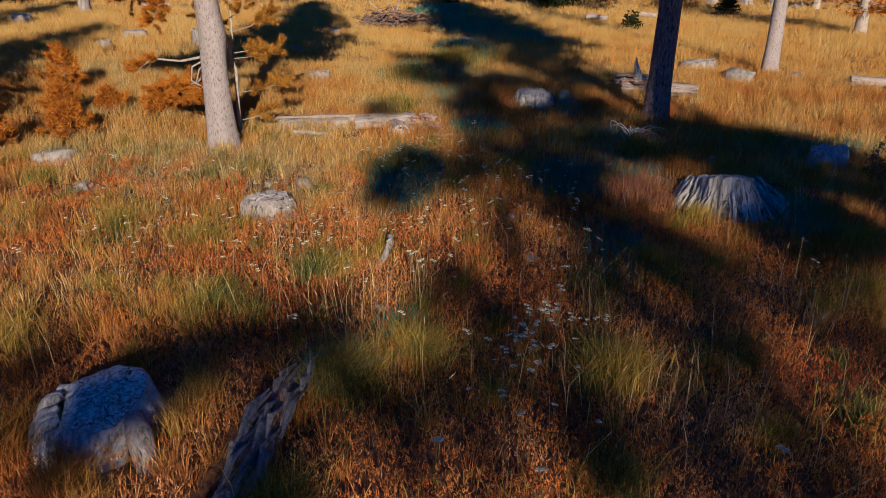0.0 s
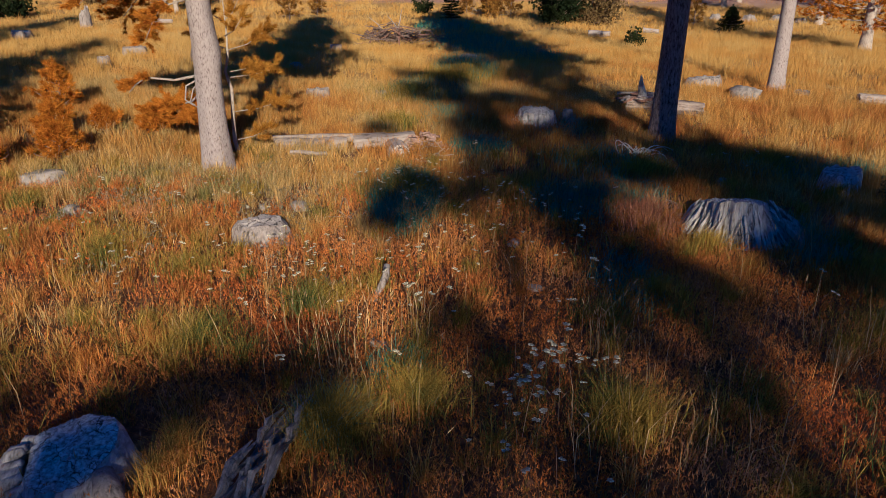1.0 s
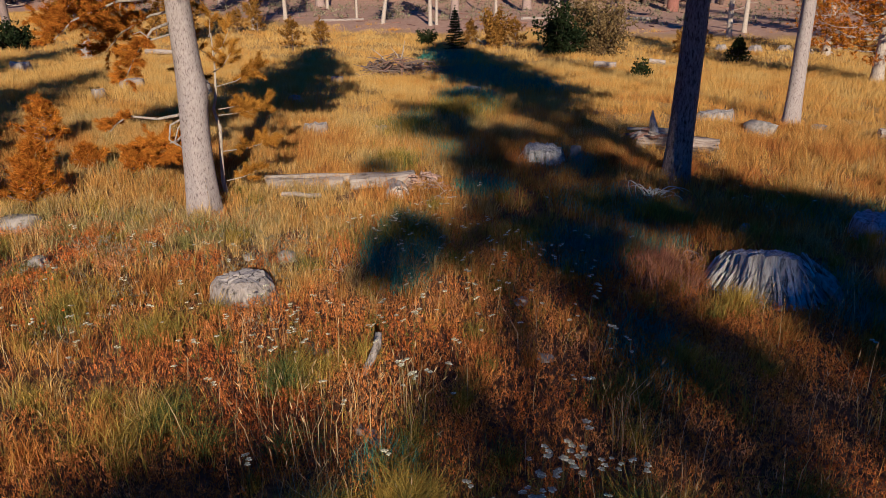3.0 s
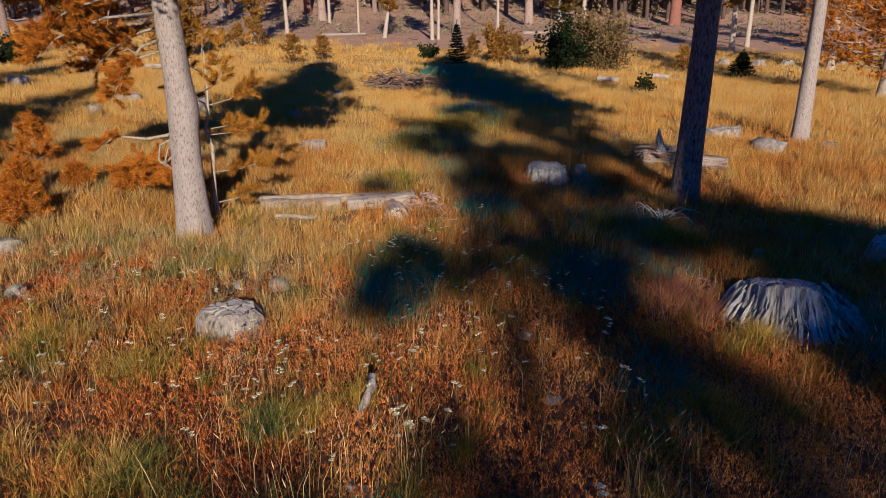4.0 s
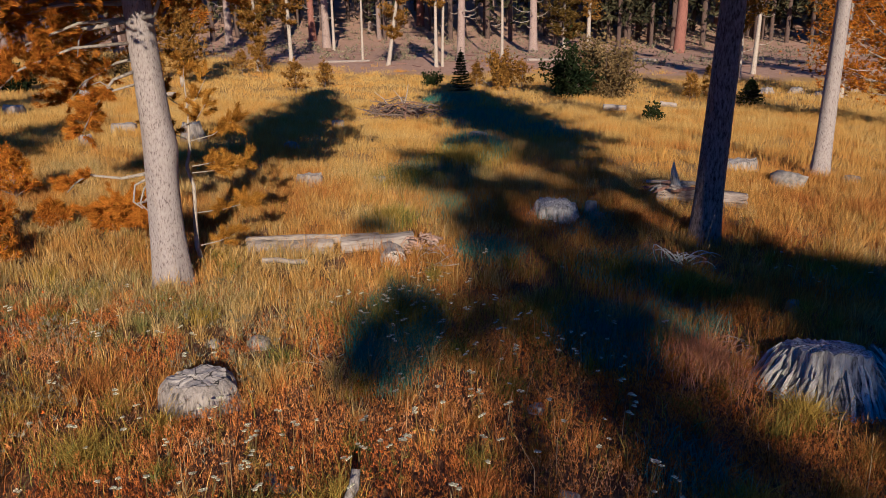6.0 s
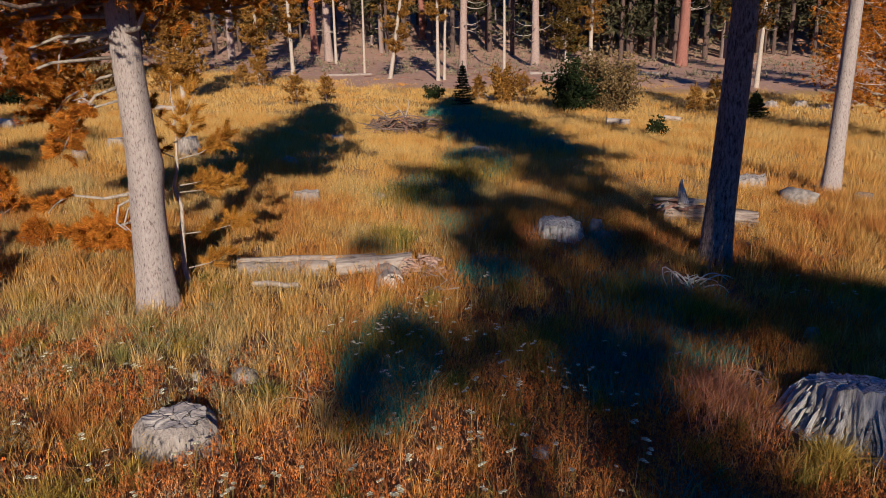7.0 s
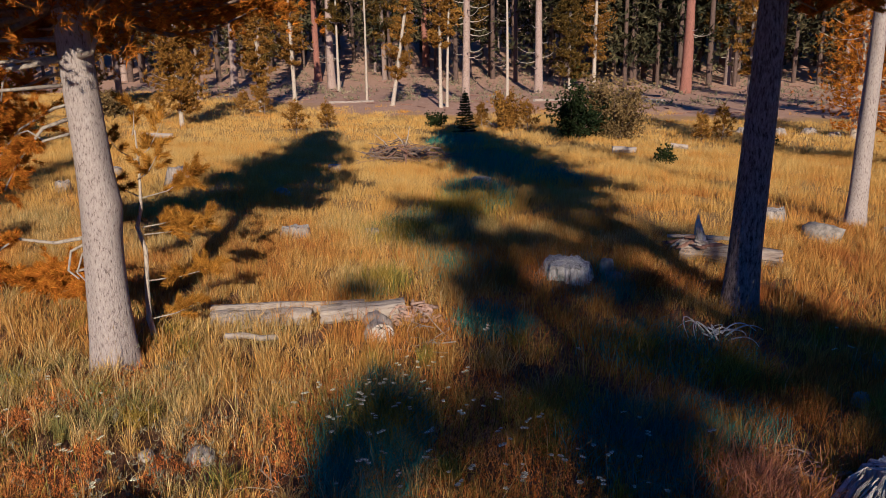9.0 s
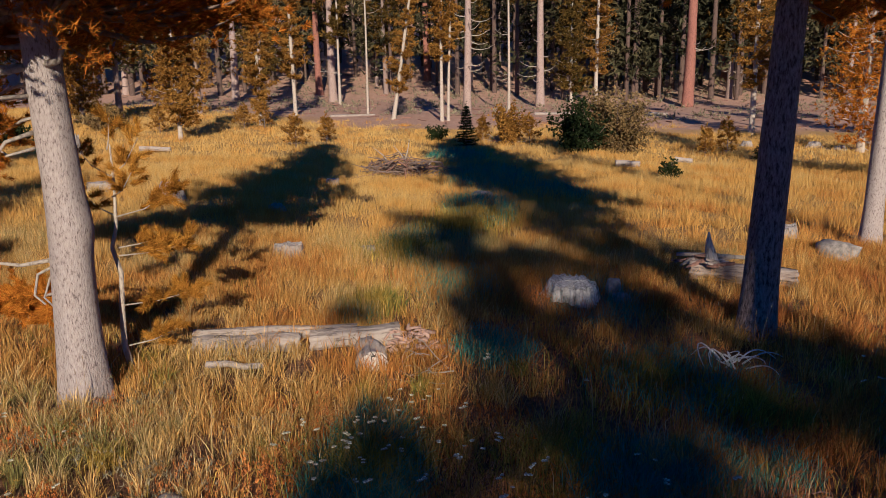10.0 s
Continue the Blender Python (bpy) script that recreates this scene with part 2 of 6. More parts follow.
OLIVE = plant_material("olive_pine_needles", [(0.0, (0.06, 0.045, 0.012)), (0.5, (0.16, 0.10, 0.022)), (1.0, (0.30, 0.17, 0.03))], (0.16, 0.10, 0.02), (0.10, 0.075, 0.025), 0.2, 0.3, 0.6)
DARKLEAF = plant_material("dark_needles", [(0.0, (0.015, 0.025, 0.012)), (1.0, (0.05, 0.06, 0.02))], (0.03, 0.04, 0.015), (0.02, 0.03, 0.015), 0.1)
TANLEAF = plant_material("tan_shrub_leaves", [(0.0, (0.12, 0.09, 0.03)), (0.5, (0.28, 0.19, 0.08)), (1.0, (0.40, 0.29, 0.14))], (0.26, 0.17, 0.07), (0.2, 0.14, 0.06))
STALK = plant_material("herb_stalks", [(0.0, (0.10, 0.10, 0.03)), (1.0, (0.30, 0.20, 0.07))], (0.18, 0.14, 0.04), (0.2, 0.14, 0.05))
PETAL = plant_material("white_flower_heads", [(0.0, (0.88, 0.82, 0.60)), (1.0, (0.92, 0.87, 0.66))], (0.9, 0.84, 0.62), (0.88, 0.82, 0.6), 0.3)
BARK = bark_material("pale_pine_bark", (0.50, 0.435, 0.44), (0.40, 0.335, 0.335), (0.12, 0.085, 0.085), relief=1.3)
BARK_DARK = bark_material("grey_brown_pine_bark", (0.36, 0.28, 0.26), (0.24, 0.17, 0.155), (0.07, 0.05, 0.045))
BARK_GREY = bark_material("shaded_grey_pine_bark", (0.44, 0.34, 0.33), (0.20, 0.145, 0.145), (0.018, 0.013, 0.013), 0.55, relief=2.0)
BARK_FAR = bark_material("pinkish_pine_bark", (0.50, 0.39, 0.36), (0.36, 0.26, 0.24), (0.15, 0.10, 0.09), 0.35)
BARK_RED = bark_material("red_pine_bark", (0.40, 0.18, 0.14), (0.28, 0.12, 0.09), (0.10, 0.045, 0.035), 0.3)
BARK_DEEP = bark_material("dark_wood_bark", (0.17, 0.115, 0.10), (0.11, 0.07, 0.06), (0.04, 0.026, 0.022), 0.3)
BARK_WHITE = bark_material("bleached_bark", (0.60, 0.53, 0.47), (0.46, 0.38, 0.33), (0.22, 0.17, 0.14), 0.5)
DARKWOOD = plant_material("grey_olive_far_needles", [(0.0, (0.02, 0.024, 0.016)), (0.5, (0.085, 0.08, 0.045)), (1.0, (0.22, 0.17, 0.085))], (0.10, 0.09, 0.045), (0.05, 0.05, 0.03), 0.1, 0.06, 0.6)
DEAD = dead_wood_material("weathered_grey_wood", (0.52, 0.455, 0.43), (0.30, 0.255, 0.24), (0.06, 0.05, 0.045))


def cut_top_material(name, light, mid, dark, crack_width=0.04):
    """A bleached cut face: fine stains and a net of thin drying cracks."""
    m, nt, ln, bsdf = nodes_of(name)
    src = nt.new("ShaderNodeTexCoord").outputs["Object"]
    warp = nt.new("ShaderNodeTexNoise")
    warp.inputs["Scale"].default_value, warp.inputs["Detail"].default_value = 9.0, 4.0
    ln.new(src, warp.inputs["Vector"])
    v = nt.new("ShaderNodeTexVoronoi")
    v.feature = "DISTANCE_TO_EDGE"
    v.inputs["Scale"].default_value = 8.5
    ln.new(mixed(nt, ln, 0.14, src, warp.outputs["Color"]), v.inputs["Vector"])
    crack = ramp(nt, [(0.3 * crack_width, (0, 0, 0)), (crack_width, (1, 1, 1))])
    ln.new(v.outputs["Distance"], crack.inputs[0])
    fine = noise_node(nt, ln, 38.0, 6.0, 0.7)
    r = ramp(nt, [(0.3, dark), (0.42, mid), (0.6, light)])
    ln.new(fine, r.inputs[0])
    ln.new(mixed(nt, ln, crack.outputs[0], dark, r.outputs[0]), bsdf.inputs["Base Color"])
    bsdf.inputs["Roughness"].default_value = 0.88
    bump(nt, ln, bsdf, mixed(nt, ln, 0.35, crack.outputs[0], fine), 0.9, 0.02)
    return m


DEAD_SILVER = cut_top_material("silver_cut_top", (0.80, 0.76, 0.74), (0.30, 0.275, 0.27), (0.03, 0.026, 0.026), 0.02)
DEAD_TOP = cut_top_material("weathered_cut_top", (0.66, 0.59, 0.56), (0.46, 0.40, 0.375), (0.05, 0.04, 0.036))
DEAD_SPLIT = dead_wood_material("streaked_silver_cut_wood", (0.80, 0.76, 0.74), (0.36, 0.33, 0.33), (0.03, 0.026, 0.026), (1.0, 0.28, 0.5), 17.0)
DEAD_SLATE = dead_wood_material("silvery_blue_grey_wood", (0.74, 0.70, 0.68), (0.38, 0.35, 0.35), (0.035, 0.03, 0.03))
TWIG = dead_wood_material("bare_twig_wood", (0.55, 0.48, 0.43), (0.42, 0.35, 0.31), (0.2, 0.16, 0.14), (1, 1, 0.5), 30.0)
TWIG_DARK = dead_wood_material("dark_twig_wood", (0.30, 0.22, 0.19), (0.2, 0.14, 0.12), (0.08, 0.055, 0.05), (1, 1, 0.5), 30.0)
ROT = dead_wood_material("crumbled_red_brown_wood", (0.36, 0.20, 0.16), (0.24, 0.13, 0.10), (0.09, 0.05, 0.04))
CHIP = dead_wood_material("pinkish_crumbled_wood", (0.60, 0.42, 0.36), (0.45, 0.29, 0.24), (0.2, 0.12, 0.1), (1, 1, 1), 14.0)
PALE_TWIG = dead_wood_material("silvery_bare_twigs", (0.84, 0.80, 0.77), (0.70, 0.65, 0.62), (0.26, 0.22, 0.2), (1, 1, 0.5), 30.0)
STONE = rock_material("pale_stone", (0.42, 0.37, 0.35), (0.18, 0.16, 0.16))

# ---- ground ----
def spaced(knots):
    """Coordinates with the given step over each stretch."""
    out = []
    for a, b, step in knots:
        out += list(np.arange(a, b, step))
    return np.array(out + [knots[-1][1]])


gx = spaced([(-2500, -300, 550), (-300, -60, 40), (-60, -14, 2), (-14, 14, 0.2), (14, 60, 2), (60, 300, 40), (300, 2500, 550)])
gy = spaced([(-2500, -300, 550), (-300, -40, 26), (-40, 0, 2), (0, 16, 0.2), (16, 60, 0.8), (60, 130, 2.5), (130, 400, 27), (400, 2500, 350)])
GX, GY = np.meshgrid(gx, gy)
gv = np.stack([GX, GY, ground_z(GX, GY)], -1).reshape(-1, 3)
ii, jj = np.meshgrid(np.arange(len(gx) - 1), np.arange(len(gy) - 1))
a0 = (jj * len(gx) + ii).ravel()
gf = np.stack([a0, a0 + 1, a0 + 1 + len(gx), a0 + len(gx)], 1)
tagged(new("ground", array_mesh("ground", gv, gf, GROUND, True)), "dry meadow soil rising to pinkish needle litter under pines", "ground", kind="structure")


# ---- trees ----
def needle_arrays(centres, ways, count, length, width, rng, aim=0.7):
    """Thin needles that burst from each centre, leaning along its way."""
    k = len(centres)
    d = rng.normal(size=(k, count, 3)) * 0.6 + ways[:, None] * aim
    d /= np.linalg.norm(d, axis=2, keepdims=True) + 1e-9
    side = np.cross(d, rng.normal(size=(k, count, 3)))
    side /= np.linalg.norm(side, axis=2, keepdims=True) + 1e-9
    size = rng.uniform(0.65, 1.15, (k, count, 1)) * length
    root = centres[:, None] + rng.normal(size=(k, count, 3)) * length * 0.12
    v = np.stack([root - side * width / 2, root + side * width / 2, root + d * size], 2)
    return v.reshape(-1, 3)


def tri_mesh(name, v, mat):
    return array_mesh(name, v, np.arange(len(v)).reshape(-1, 3), mat)


def trunk_mesh(height, radius, mat, spine, rng, seg=14, step=0.5, flare=1.35, top=0.25, bulges=()):
    """A tapering trunk along a spine, uneven, wider at the root and swollen where bulges are given."""
    zs = [-0.25, 0.0, 0.12, 0.3] + list(np.arange(0.6, height, step)) + [height]
    v, phase = [], rng.uniform(0, 6.28, 5)
    for z in zs:
        s = max(z, 0) / height
        r = radius * (1 - (1 - top) * s ** 1.1) * (1 + (flare - 1) * math.exp(-max(z, 0) / (1.6 * radius + 0.1)))
        cx, cy = spine(z)
        for k in range(seg):
            a = 2 * math.pi * k / seg
            wob = 1 + 0.035 * math.sin(2 * a + phase[0] + 0.8 * z) + 0.03 * math.sin(3 * a + phase[1] - 0.5 * z) + 0.02 * math.sin(5 * a + phase[2] + 2.1 * z)
            wob += 0.06 * math.exp(-max(z, 0) / 0.3) * math.sin(4 * a + phase[3])
            for bz, ba, amp, wide in bulges:
                wob += amp * math.exp(-((z - bz) / wide) ** 2) * max(0, math.cos(a - ba))
            v.append((cx + r * wob * math.cos(a), cy + r * wob * math.sin(a), z))
    n = len(zs)
    f = [(i * seg + k, i * seg + (k + 1) % seg, (i + 1) * seg + (k + 1) % seg, (i + 1) * seg + k) for i in range(n - 1) for k in range(seg)]
    me = bpy.data.meshes.new("trunk")
    me.from_pydata(v, [], f + [tuple(range((n - 1) * seg, n * seg))])
    me.polygons.foreach_set("use_smooth", np.ones(len(me.polygons), bool))
    me.materials.append(mat)
    return me


def bough_line(z, az, length, rise, spine, droop=0.0, n=5):
    cx, cy = spine(z)
    out = []
    for i in range(n):
        t = i / (n - 1)
        out.append((cx + math.cos(az) * length * t, cy + math.sin(az) * length * t, z + length * (rise * t - droop * math.sin(math.pi * t * 0.9) + 0.12 * t * t)))
    return np.array(out)


def pine(x, y, height, radius, crown_base, crown_r, label, bark=None, leaf=None, boughs=40, tufts=9, count=7, length=0.32, width=0.05,
         lean=(0, 0), dead=0, seed=1, pointed=0.7, bare_top=False, group="", seg=12, step=1.0, name="pine_tree", shift=(0, 0), spread=0.22, flare=1.35):
    """A pine: trunk, boughs with needles, and bare dead branches below the crown."""
    rng = np.random.RandomState(seed)
    bark, leaf = bark or BARK_FAR, leaf or OLIVE
    tree = thing(name, x, y, label, "tree", group)
    spine = lambda z: (lean[0] * z + 0.003 * height * math.sin(z * 0.3 + seed), lean[1] * z + 0.003 * height * math.sin(z * 0.27 + 2 * seed))
    if seg > 12:
        spine = lambda z: (lean[0] * z, lean[1] * z)
    part("trunk", trunk_mesh(height, radius, bark, spine, rng, seg, step, flare), tree)
    wood, cs, ws = Geo(), [], []
    if boughs:
        for i in range(boughs):
            s = (i + rng.uniform(0, 1)) / boughs
            z = crown_base + (height - crown_base) * s
            az = rng.uniform(0, 2 * math.pi)
            reach = crown_r * ((1 - s) ** pointed * 0.9 + 0.12) * min(1, 0.55 + 3 * s) * rng.uniform(0.55, 1.15)
            line = bough_line(z, az, reach, rng.uniform(-0.15, 0.35), spine, 0.12)
            line[:, 0] += shift[0] * np.linspace(0, 1, 5)
            line[:, 1] += shift[1] * np.linspace(0, 1, 5)
            wood.tube(line, [0.03 * (1 - 0.8 * t) * (0.5 + reach * 0.3) for t in np.linspace(0, 1, 5)], 4, False)
            for t in rng.uniform(0.28, 1.0, tufts):
                p = np.array([np.interp(t * 4, range(5), line[:, c]) for c in range(3)])
                off = rng.normal(size=3) * spread * reach * (0.35 + 0.5 * t) * (1, 1, 0.45)
                cs.append(p + off)
                d = np.array([math.cos(az), math.sin(az), 0.45]) + off
                ws.append(d / np.linalg.norm(d))
        tagged(part("branchwork", wood.mesh("branchwork", bark), tree), kind="stuff")
        tagged(part("crown", tri_mesh("crown", needle_arrays(np.array(cs), np.array(ws), count, length, width, rng), leaf), tree), kind="stuff")
    for i in range(dead):
        z = rng.uniform(0.25, 0.75) * (crown_base if boughs else height * 0.9)
        az = rng.uniform(0, 2 * math.pi)
        reach = rng.uniform(0.6, 2.2) * (0.5 + radius * 2)
        line = bough_line(z, az, reach, rng.uniform(-0.25, 0.3), spine, 0.15)
        part("dead_branch", Geo().tube(line, [0.05 * (0.4 + radius * 2) * (1 - 0.8 * t) for t in np.linspace(0, 1, 5)], 5).mesh("dead_branch", TWIG), tree, "bare grey dead branch")
    return tree


def needle_bough(tree, line, tufts, reach, rng, mat, r0=0.02, count=62, length=0.075, width=0.0058, wood=None, label="orange needled bough"):
    """A live bough of a near tree: a crooked branch that carries bushy needle tufts."""
    line = np.array(line, float)
    n = len(line)
    b = part("bough", Geo().tube(line, [r0 * (1 - 0.75 * i / (n - 1)) for i in range(n)], 6).mesh("bough", wood or TWIG), tree, label)
    cs, ws = [], []
    along = (line[-1] - line[0]) / np.linalg.norm(line[-1] - line[0])
    for k in range(max(3, int(tufts * 0.6))):       # shoots, each ringed with needles along its length
        t = 1.0 if k == 0 else rng.uniform(0.4, 1.0)
        p = np.array([np.interp(t * (n - 1), range(n), line[:, c]) for c in range(3)])
        d = rng.normal(size=3) * (0.9, 0.9, 0.45) + 0.6 * along + (0, 0, 0.35)
        d /= np.linalg.norm(d)
        size = (0.6 * reach + 0.07) * rng.uniform(0.7, 1.4)
        for q in np.linspace(0.25, 1.0, 5):
            cs.append(p + d * size * q + rng.normal(size=3) * 0.008)
            ws.append(d)
    part("needles", tri_mesh("needles", needle_arrays(np.array(cs), np.array(ws), count, length, width, rng, 1.3), mat), b)
    return b


def left_pine():
    """The pale pine at the meadow's edge, with low live boughs, bare branches and a knot collar."""
    rng = np.random.RandomState(5)
    X, Y = -3.21, 9.95
    tree = thing("pine_tree", X, Y, "pale pinkish pine with low orange needled boughs and bare branches", "tree")
    spine = lambda z: (0.035 * math.exp(-(((z - 1.75) / 0.8) ** 2)), 0.0)
    part("trunk", trunk_mesh(11.4, 0.187, BARK, spine, rng, 40, 0.09, 1.25, 0.15, [(1.62, 0.1, 0.22, 0.22), (3.02, -0.9, 0.14, 0.06)]), tree)
    # crown: boughs from the knot upward
    wood, cs, ws = Geo(), [], []
    for i in range(250):
        s = ((i + rng.uniform(0, 1)) / 150) ** 1.25 if i < 150 else rng.uniform(0.0, 0.09)
        z = 3.62 + 7.7 * s
        az = rng.uniform(0, 2 * math.pi)
        if i >= 198:                # drooping boughs on the far side, under the others
            z, az = rng.uniform(3.45, 3.8), rng.uniform(0.0, math.pi)
        elif i >= 150:              # full boughs on the sunny side
            z, az = rng.uniform(3.5, 4.35), -rng.uniform(0.1, math.pi - 0.1)
        elif math.sin(az) < 0:
            z += 0.25
        reach = (2.0 * (1 - s) ** 0.45 + 0.2) * rng.uniform(0.55, 1.2) * (1.25 if math.cos(az) < 0 and z < 3.9 else 0.85)
        line = bough_line(z, az, reach, rng.uniform(-0.1, 0.3), spine, 0.16)
        wood.tube(line, [0.035 * (1 - 0.8 * t) for t in np.linspace(0, 1, 5)], 5, False)
        for t in rng.uniform(0.25, 1.0, 15):
            p = np.array([np.interp(t * 4, range(5), line[:, c]) for c in range(3)])
            off = rng.normal(size=3) * 0.26 * reach * (0.3 + 0.6 * t) * (1, 1, 0.5)
            cs.append(p + off)
            d = np.array([math.cos(az), math.sin(az), 0.5]) + off
            ws.append(d / np.linalg.norm(d))
    tagged(part("branchwork", wood.mesh("branchwork", TWIG_DARK), tree), kind="stuff")
    cs, ws = np.array(cs), np.array(ws)
    cs[:, 0] += 0.3 * np.clip(cs[:, 2] - 4.0, 0, 1)
    slant = cs[:, 2] + SLOPE * cs[:, 1]
    open_side = (cs[:, 1] < -0.3) & (slant > 3.4) & (slant < 4.3)      # gaps that let the low sun in
    cs, ws = cs[~open_side], ws[~open_side]
    low = (cs[:, 2] < 4.3) & ~((cs[:, 2] > 3.68) & (cs[:, 1] < -0.9))
    crown = np.concatenate([needle_arrays(np.repeat(cs[low], 3, 0) + rng.normal(size=(3 * low.sum(), 3)) * 0.05, np.repeat(ws[low], 3, 0), 22, 0.08, 0.0085, rng, 1.2), needle_arrays(cs[~low], ws[~low], 16, 0.32, 0.10, rng)])
    full = np.concatenate([rng.uniform((-0.8, -1.9, 3.6), (1.7, -1.4, 3.88), (900, 3)), rng.uniform((-2.5, -1.9, 3.1), (-1.2, -1.3, 3.7), (500, 3))])       # unseen clumps added on the sunny side to shade trunk and low boughs
    crown = np.concatenate([crown, needle_arrays(full, np.tile([0, -0.7, 0.7], (len(full), 1)), 12, 0.2, 0.034, rng)])
    tagged(part("crown", tri_mesh("crown", crown, NEEDLE), tree, "dense orange-tinged needle crown"), kind="stuff")
    # live low boughs, in the tree's own coordinates
    B = lambda pts, tufts, reach, **k: needle_bough(tree, pts, tufts, reach, rng, NEEDLE, **k)
    B([(-0.1, 0, 1.34), (-0.45, 0.02, 1.28), (-0.85, 0.05, 1.32), (-1.02, 0.05, 1.22), (-1.12, 0.05, 1.12)], 26, 0.11, r0=0.022)
    B([(-0.1, 0.15, 1.15), (-0.35, 0.3, 0.95), (-0.7, 0.4, 0.85), (-0.95, 0.45, 0.8)], 120, 0.24)
    B([(-0.1, 0.2, 1.0), (-0.3, 0.4, 0.8), (-0.5, 0.5, 0.65)], 70, 0.22)
    B([(-0.1, -0.1, 2.45), (-0.25, -0.25, 2.38), (-0.45, -0.35, 2.1), (-0.58, -0.4, 1.85)], 54, 0.15)
    B([(-0.1, -0.05, 3.0), (-0.5, -0.3, 2.95), (-0.95, -0.5, 2.75), (-1.25, -0.6, 2.5)], 46, 0.24)
    B([(-0.1, 0.0, 3.15), (-0.7, -0.1, 3.15), (-1.4, -0.15, 3.05), (-1.8, -0.2, 2.9)], 46, 0.26)
    B([(0.1, -0.1, 3.45), (0.5, -0.2, 3.55), (0.95, -0.25, 3.62), (1.25, -0.3, 3.66)], 60, 0.14)
    B([(0.1, 0.1, 3.4), (0.5, 0.5, 3.48), (1.0, 0.8, 3.5), (1.5, 1.0, 3.5)], 230, 0.26, count=42)
    B([(0.1, 0.1, 3.35), (0.35, 0.6, 3.42), (0.7, 1.1, 3.5), (0.95, 1.4, 3.5)], 200, 0.26, count=42)
    B([(-0.1, 0.1, 3.3), (-0.5, 0.5, 3.3), (-1.0, 0.9, 3.35), (-1.5, 1.1, 3.3)], 200, 0.28, count=42)
    B([(-0.1, 0.15, 2.9), (-0.6, 0.5, 2.85), (-1.2, 0.8, 2.7), (-1.6, 0.9, 2.5)], 110, 0.4, count=40)
    B([(-0.1, 0.15, 2.6), (-0.5, 0.4, 2.55), (-1.0, 0.6, 2.35), (-1.3, 0.7, 2.1)], 100, 0.36, count=40)
    B([(-0.1, 0.15, 3.2), (-0.7, 0.5, 3.2), (-1.4, 0.8, 3.1), (-2.0, 0.9, 2.9)], 110, 0.4, count=40)
    B([(-0.1, -0.1, 2.75), (-0.5, -0.5, 2.7), (-0.9, -0.8, 2.5), (-1.1, -0.9, 2.3)], 60, 0.24)
    # bare branches and the crooked stub at the knot
    for pts, r in (([(-0.1, 0.05, 1.30), (-0.3, 0.0, 1.2), (-0.32, -0.05, 1.02), (-0.2, -0.1, 0.95)], 0.016),
                   ([(-0.1, 0.05, 1.26), (-0.22, 0.05, 1.16), (-0.28, 0.02, 0.98), (-0.16, -0.04, 0.9)], 0.014),
                   ([(-0.1, -0.1, 2.32), (-0.35, -0.2, 2.25), (-0.5, -0.25, 2.2)], 0.014),
                   ([(-0.3, -0.18, 2.27), (-0.42, -0.2, 2.36), (-0.52, -0.2, 2.33)], 0.009),
                   ([(-0.1, -0.1, 2.98), (-0.45, -0.2, 2.9), (-0.6, -0.22, 2.92)], 0.03),
                   ([(-0.5, -0.2, 2.92), (-0.58, -0.2, 2.78), (-0.62, -0.2, 2.62)], 0.012),
                   ([(0.1, -0.12, 3.0), (0.25, -0.2, 3.02), (0.34, -0.24, 3.16)], 0.035)):
        part("dead_branch", Geo().tube(pts, [r * (1 - 0.5 * i / (len(pts) - 1)) for i in range(len(pts))], 7).mesh("dead_branch", TWIG), tree, "bare bleached dead branch")
    return tree


def thin_sapling():
    """A thin crooked sapling beside the pale pine, bare below with a few orange tufts."""
    rng = np.random.RandomState(8)
    t = thing("pine_sapling", -3.07, 10.56, "thin crooked bleached sapling with sparse orange needle tufts", "sapling")
    line = [(-0.02, 0.05, 0), (-0.05, 0, 0.3), (-0.03, 0, 0.7), (0.0, 0, 1.05), (-0.06, 0, 1.3), (0.0, 0, 1.5), (0.03, 0, 1.9), (0.03, 0, 2.3)]
    part("stem", Geo().tube(line, [0.034, 0.031, 0.027, 0.024, 0.022, 0.019, 0.013, 0.007], 8).mesh("stem", BARK_WHITE), t)
    for z, dx, dy, rise, k in ((1.22, 0.64, 0.0, 0.10, 44), (0.72, 0.66, 0.05, 0.12, 30), (0.3, 0.46, 0.1, 0.14, 22), (1.6, 0.6, 0.0, 0.26, 40), (1.62, -0.42, 0.2, 0.22, 26), (1.8, 0.36, -0.3, 0.26, 22),
                               (2.0, 0.26, 0.1, 0.35, 18), (2.0, -0.28, -0.1, 0.35, 18), (2.25, 0.05, 0.0, 0.3, 14), (1.3, 0.3, 0.2, 0.05, 16)):
        needle_bough(t, [(0, 0, z), (dx * 0.5, dy * 0.5, z + rise * 0.3), (dx, dy, z + rise)], k * 0.8, 0.14, rng, NEEDLE_YELLOW, r0=0.009, count=44, length=0.085, width=0.006, wood=BARK_WHITE)
    return t


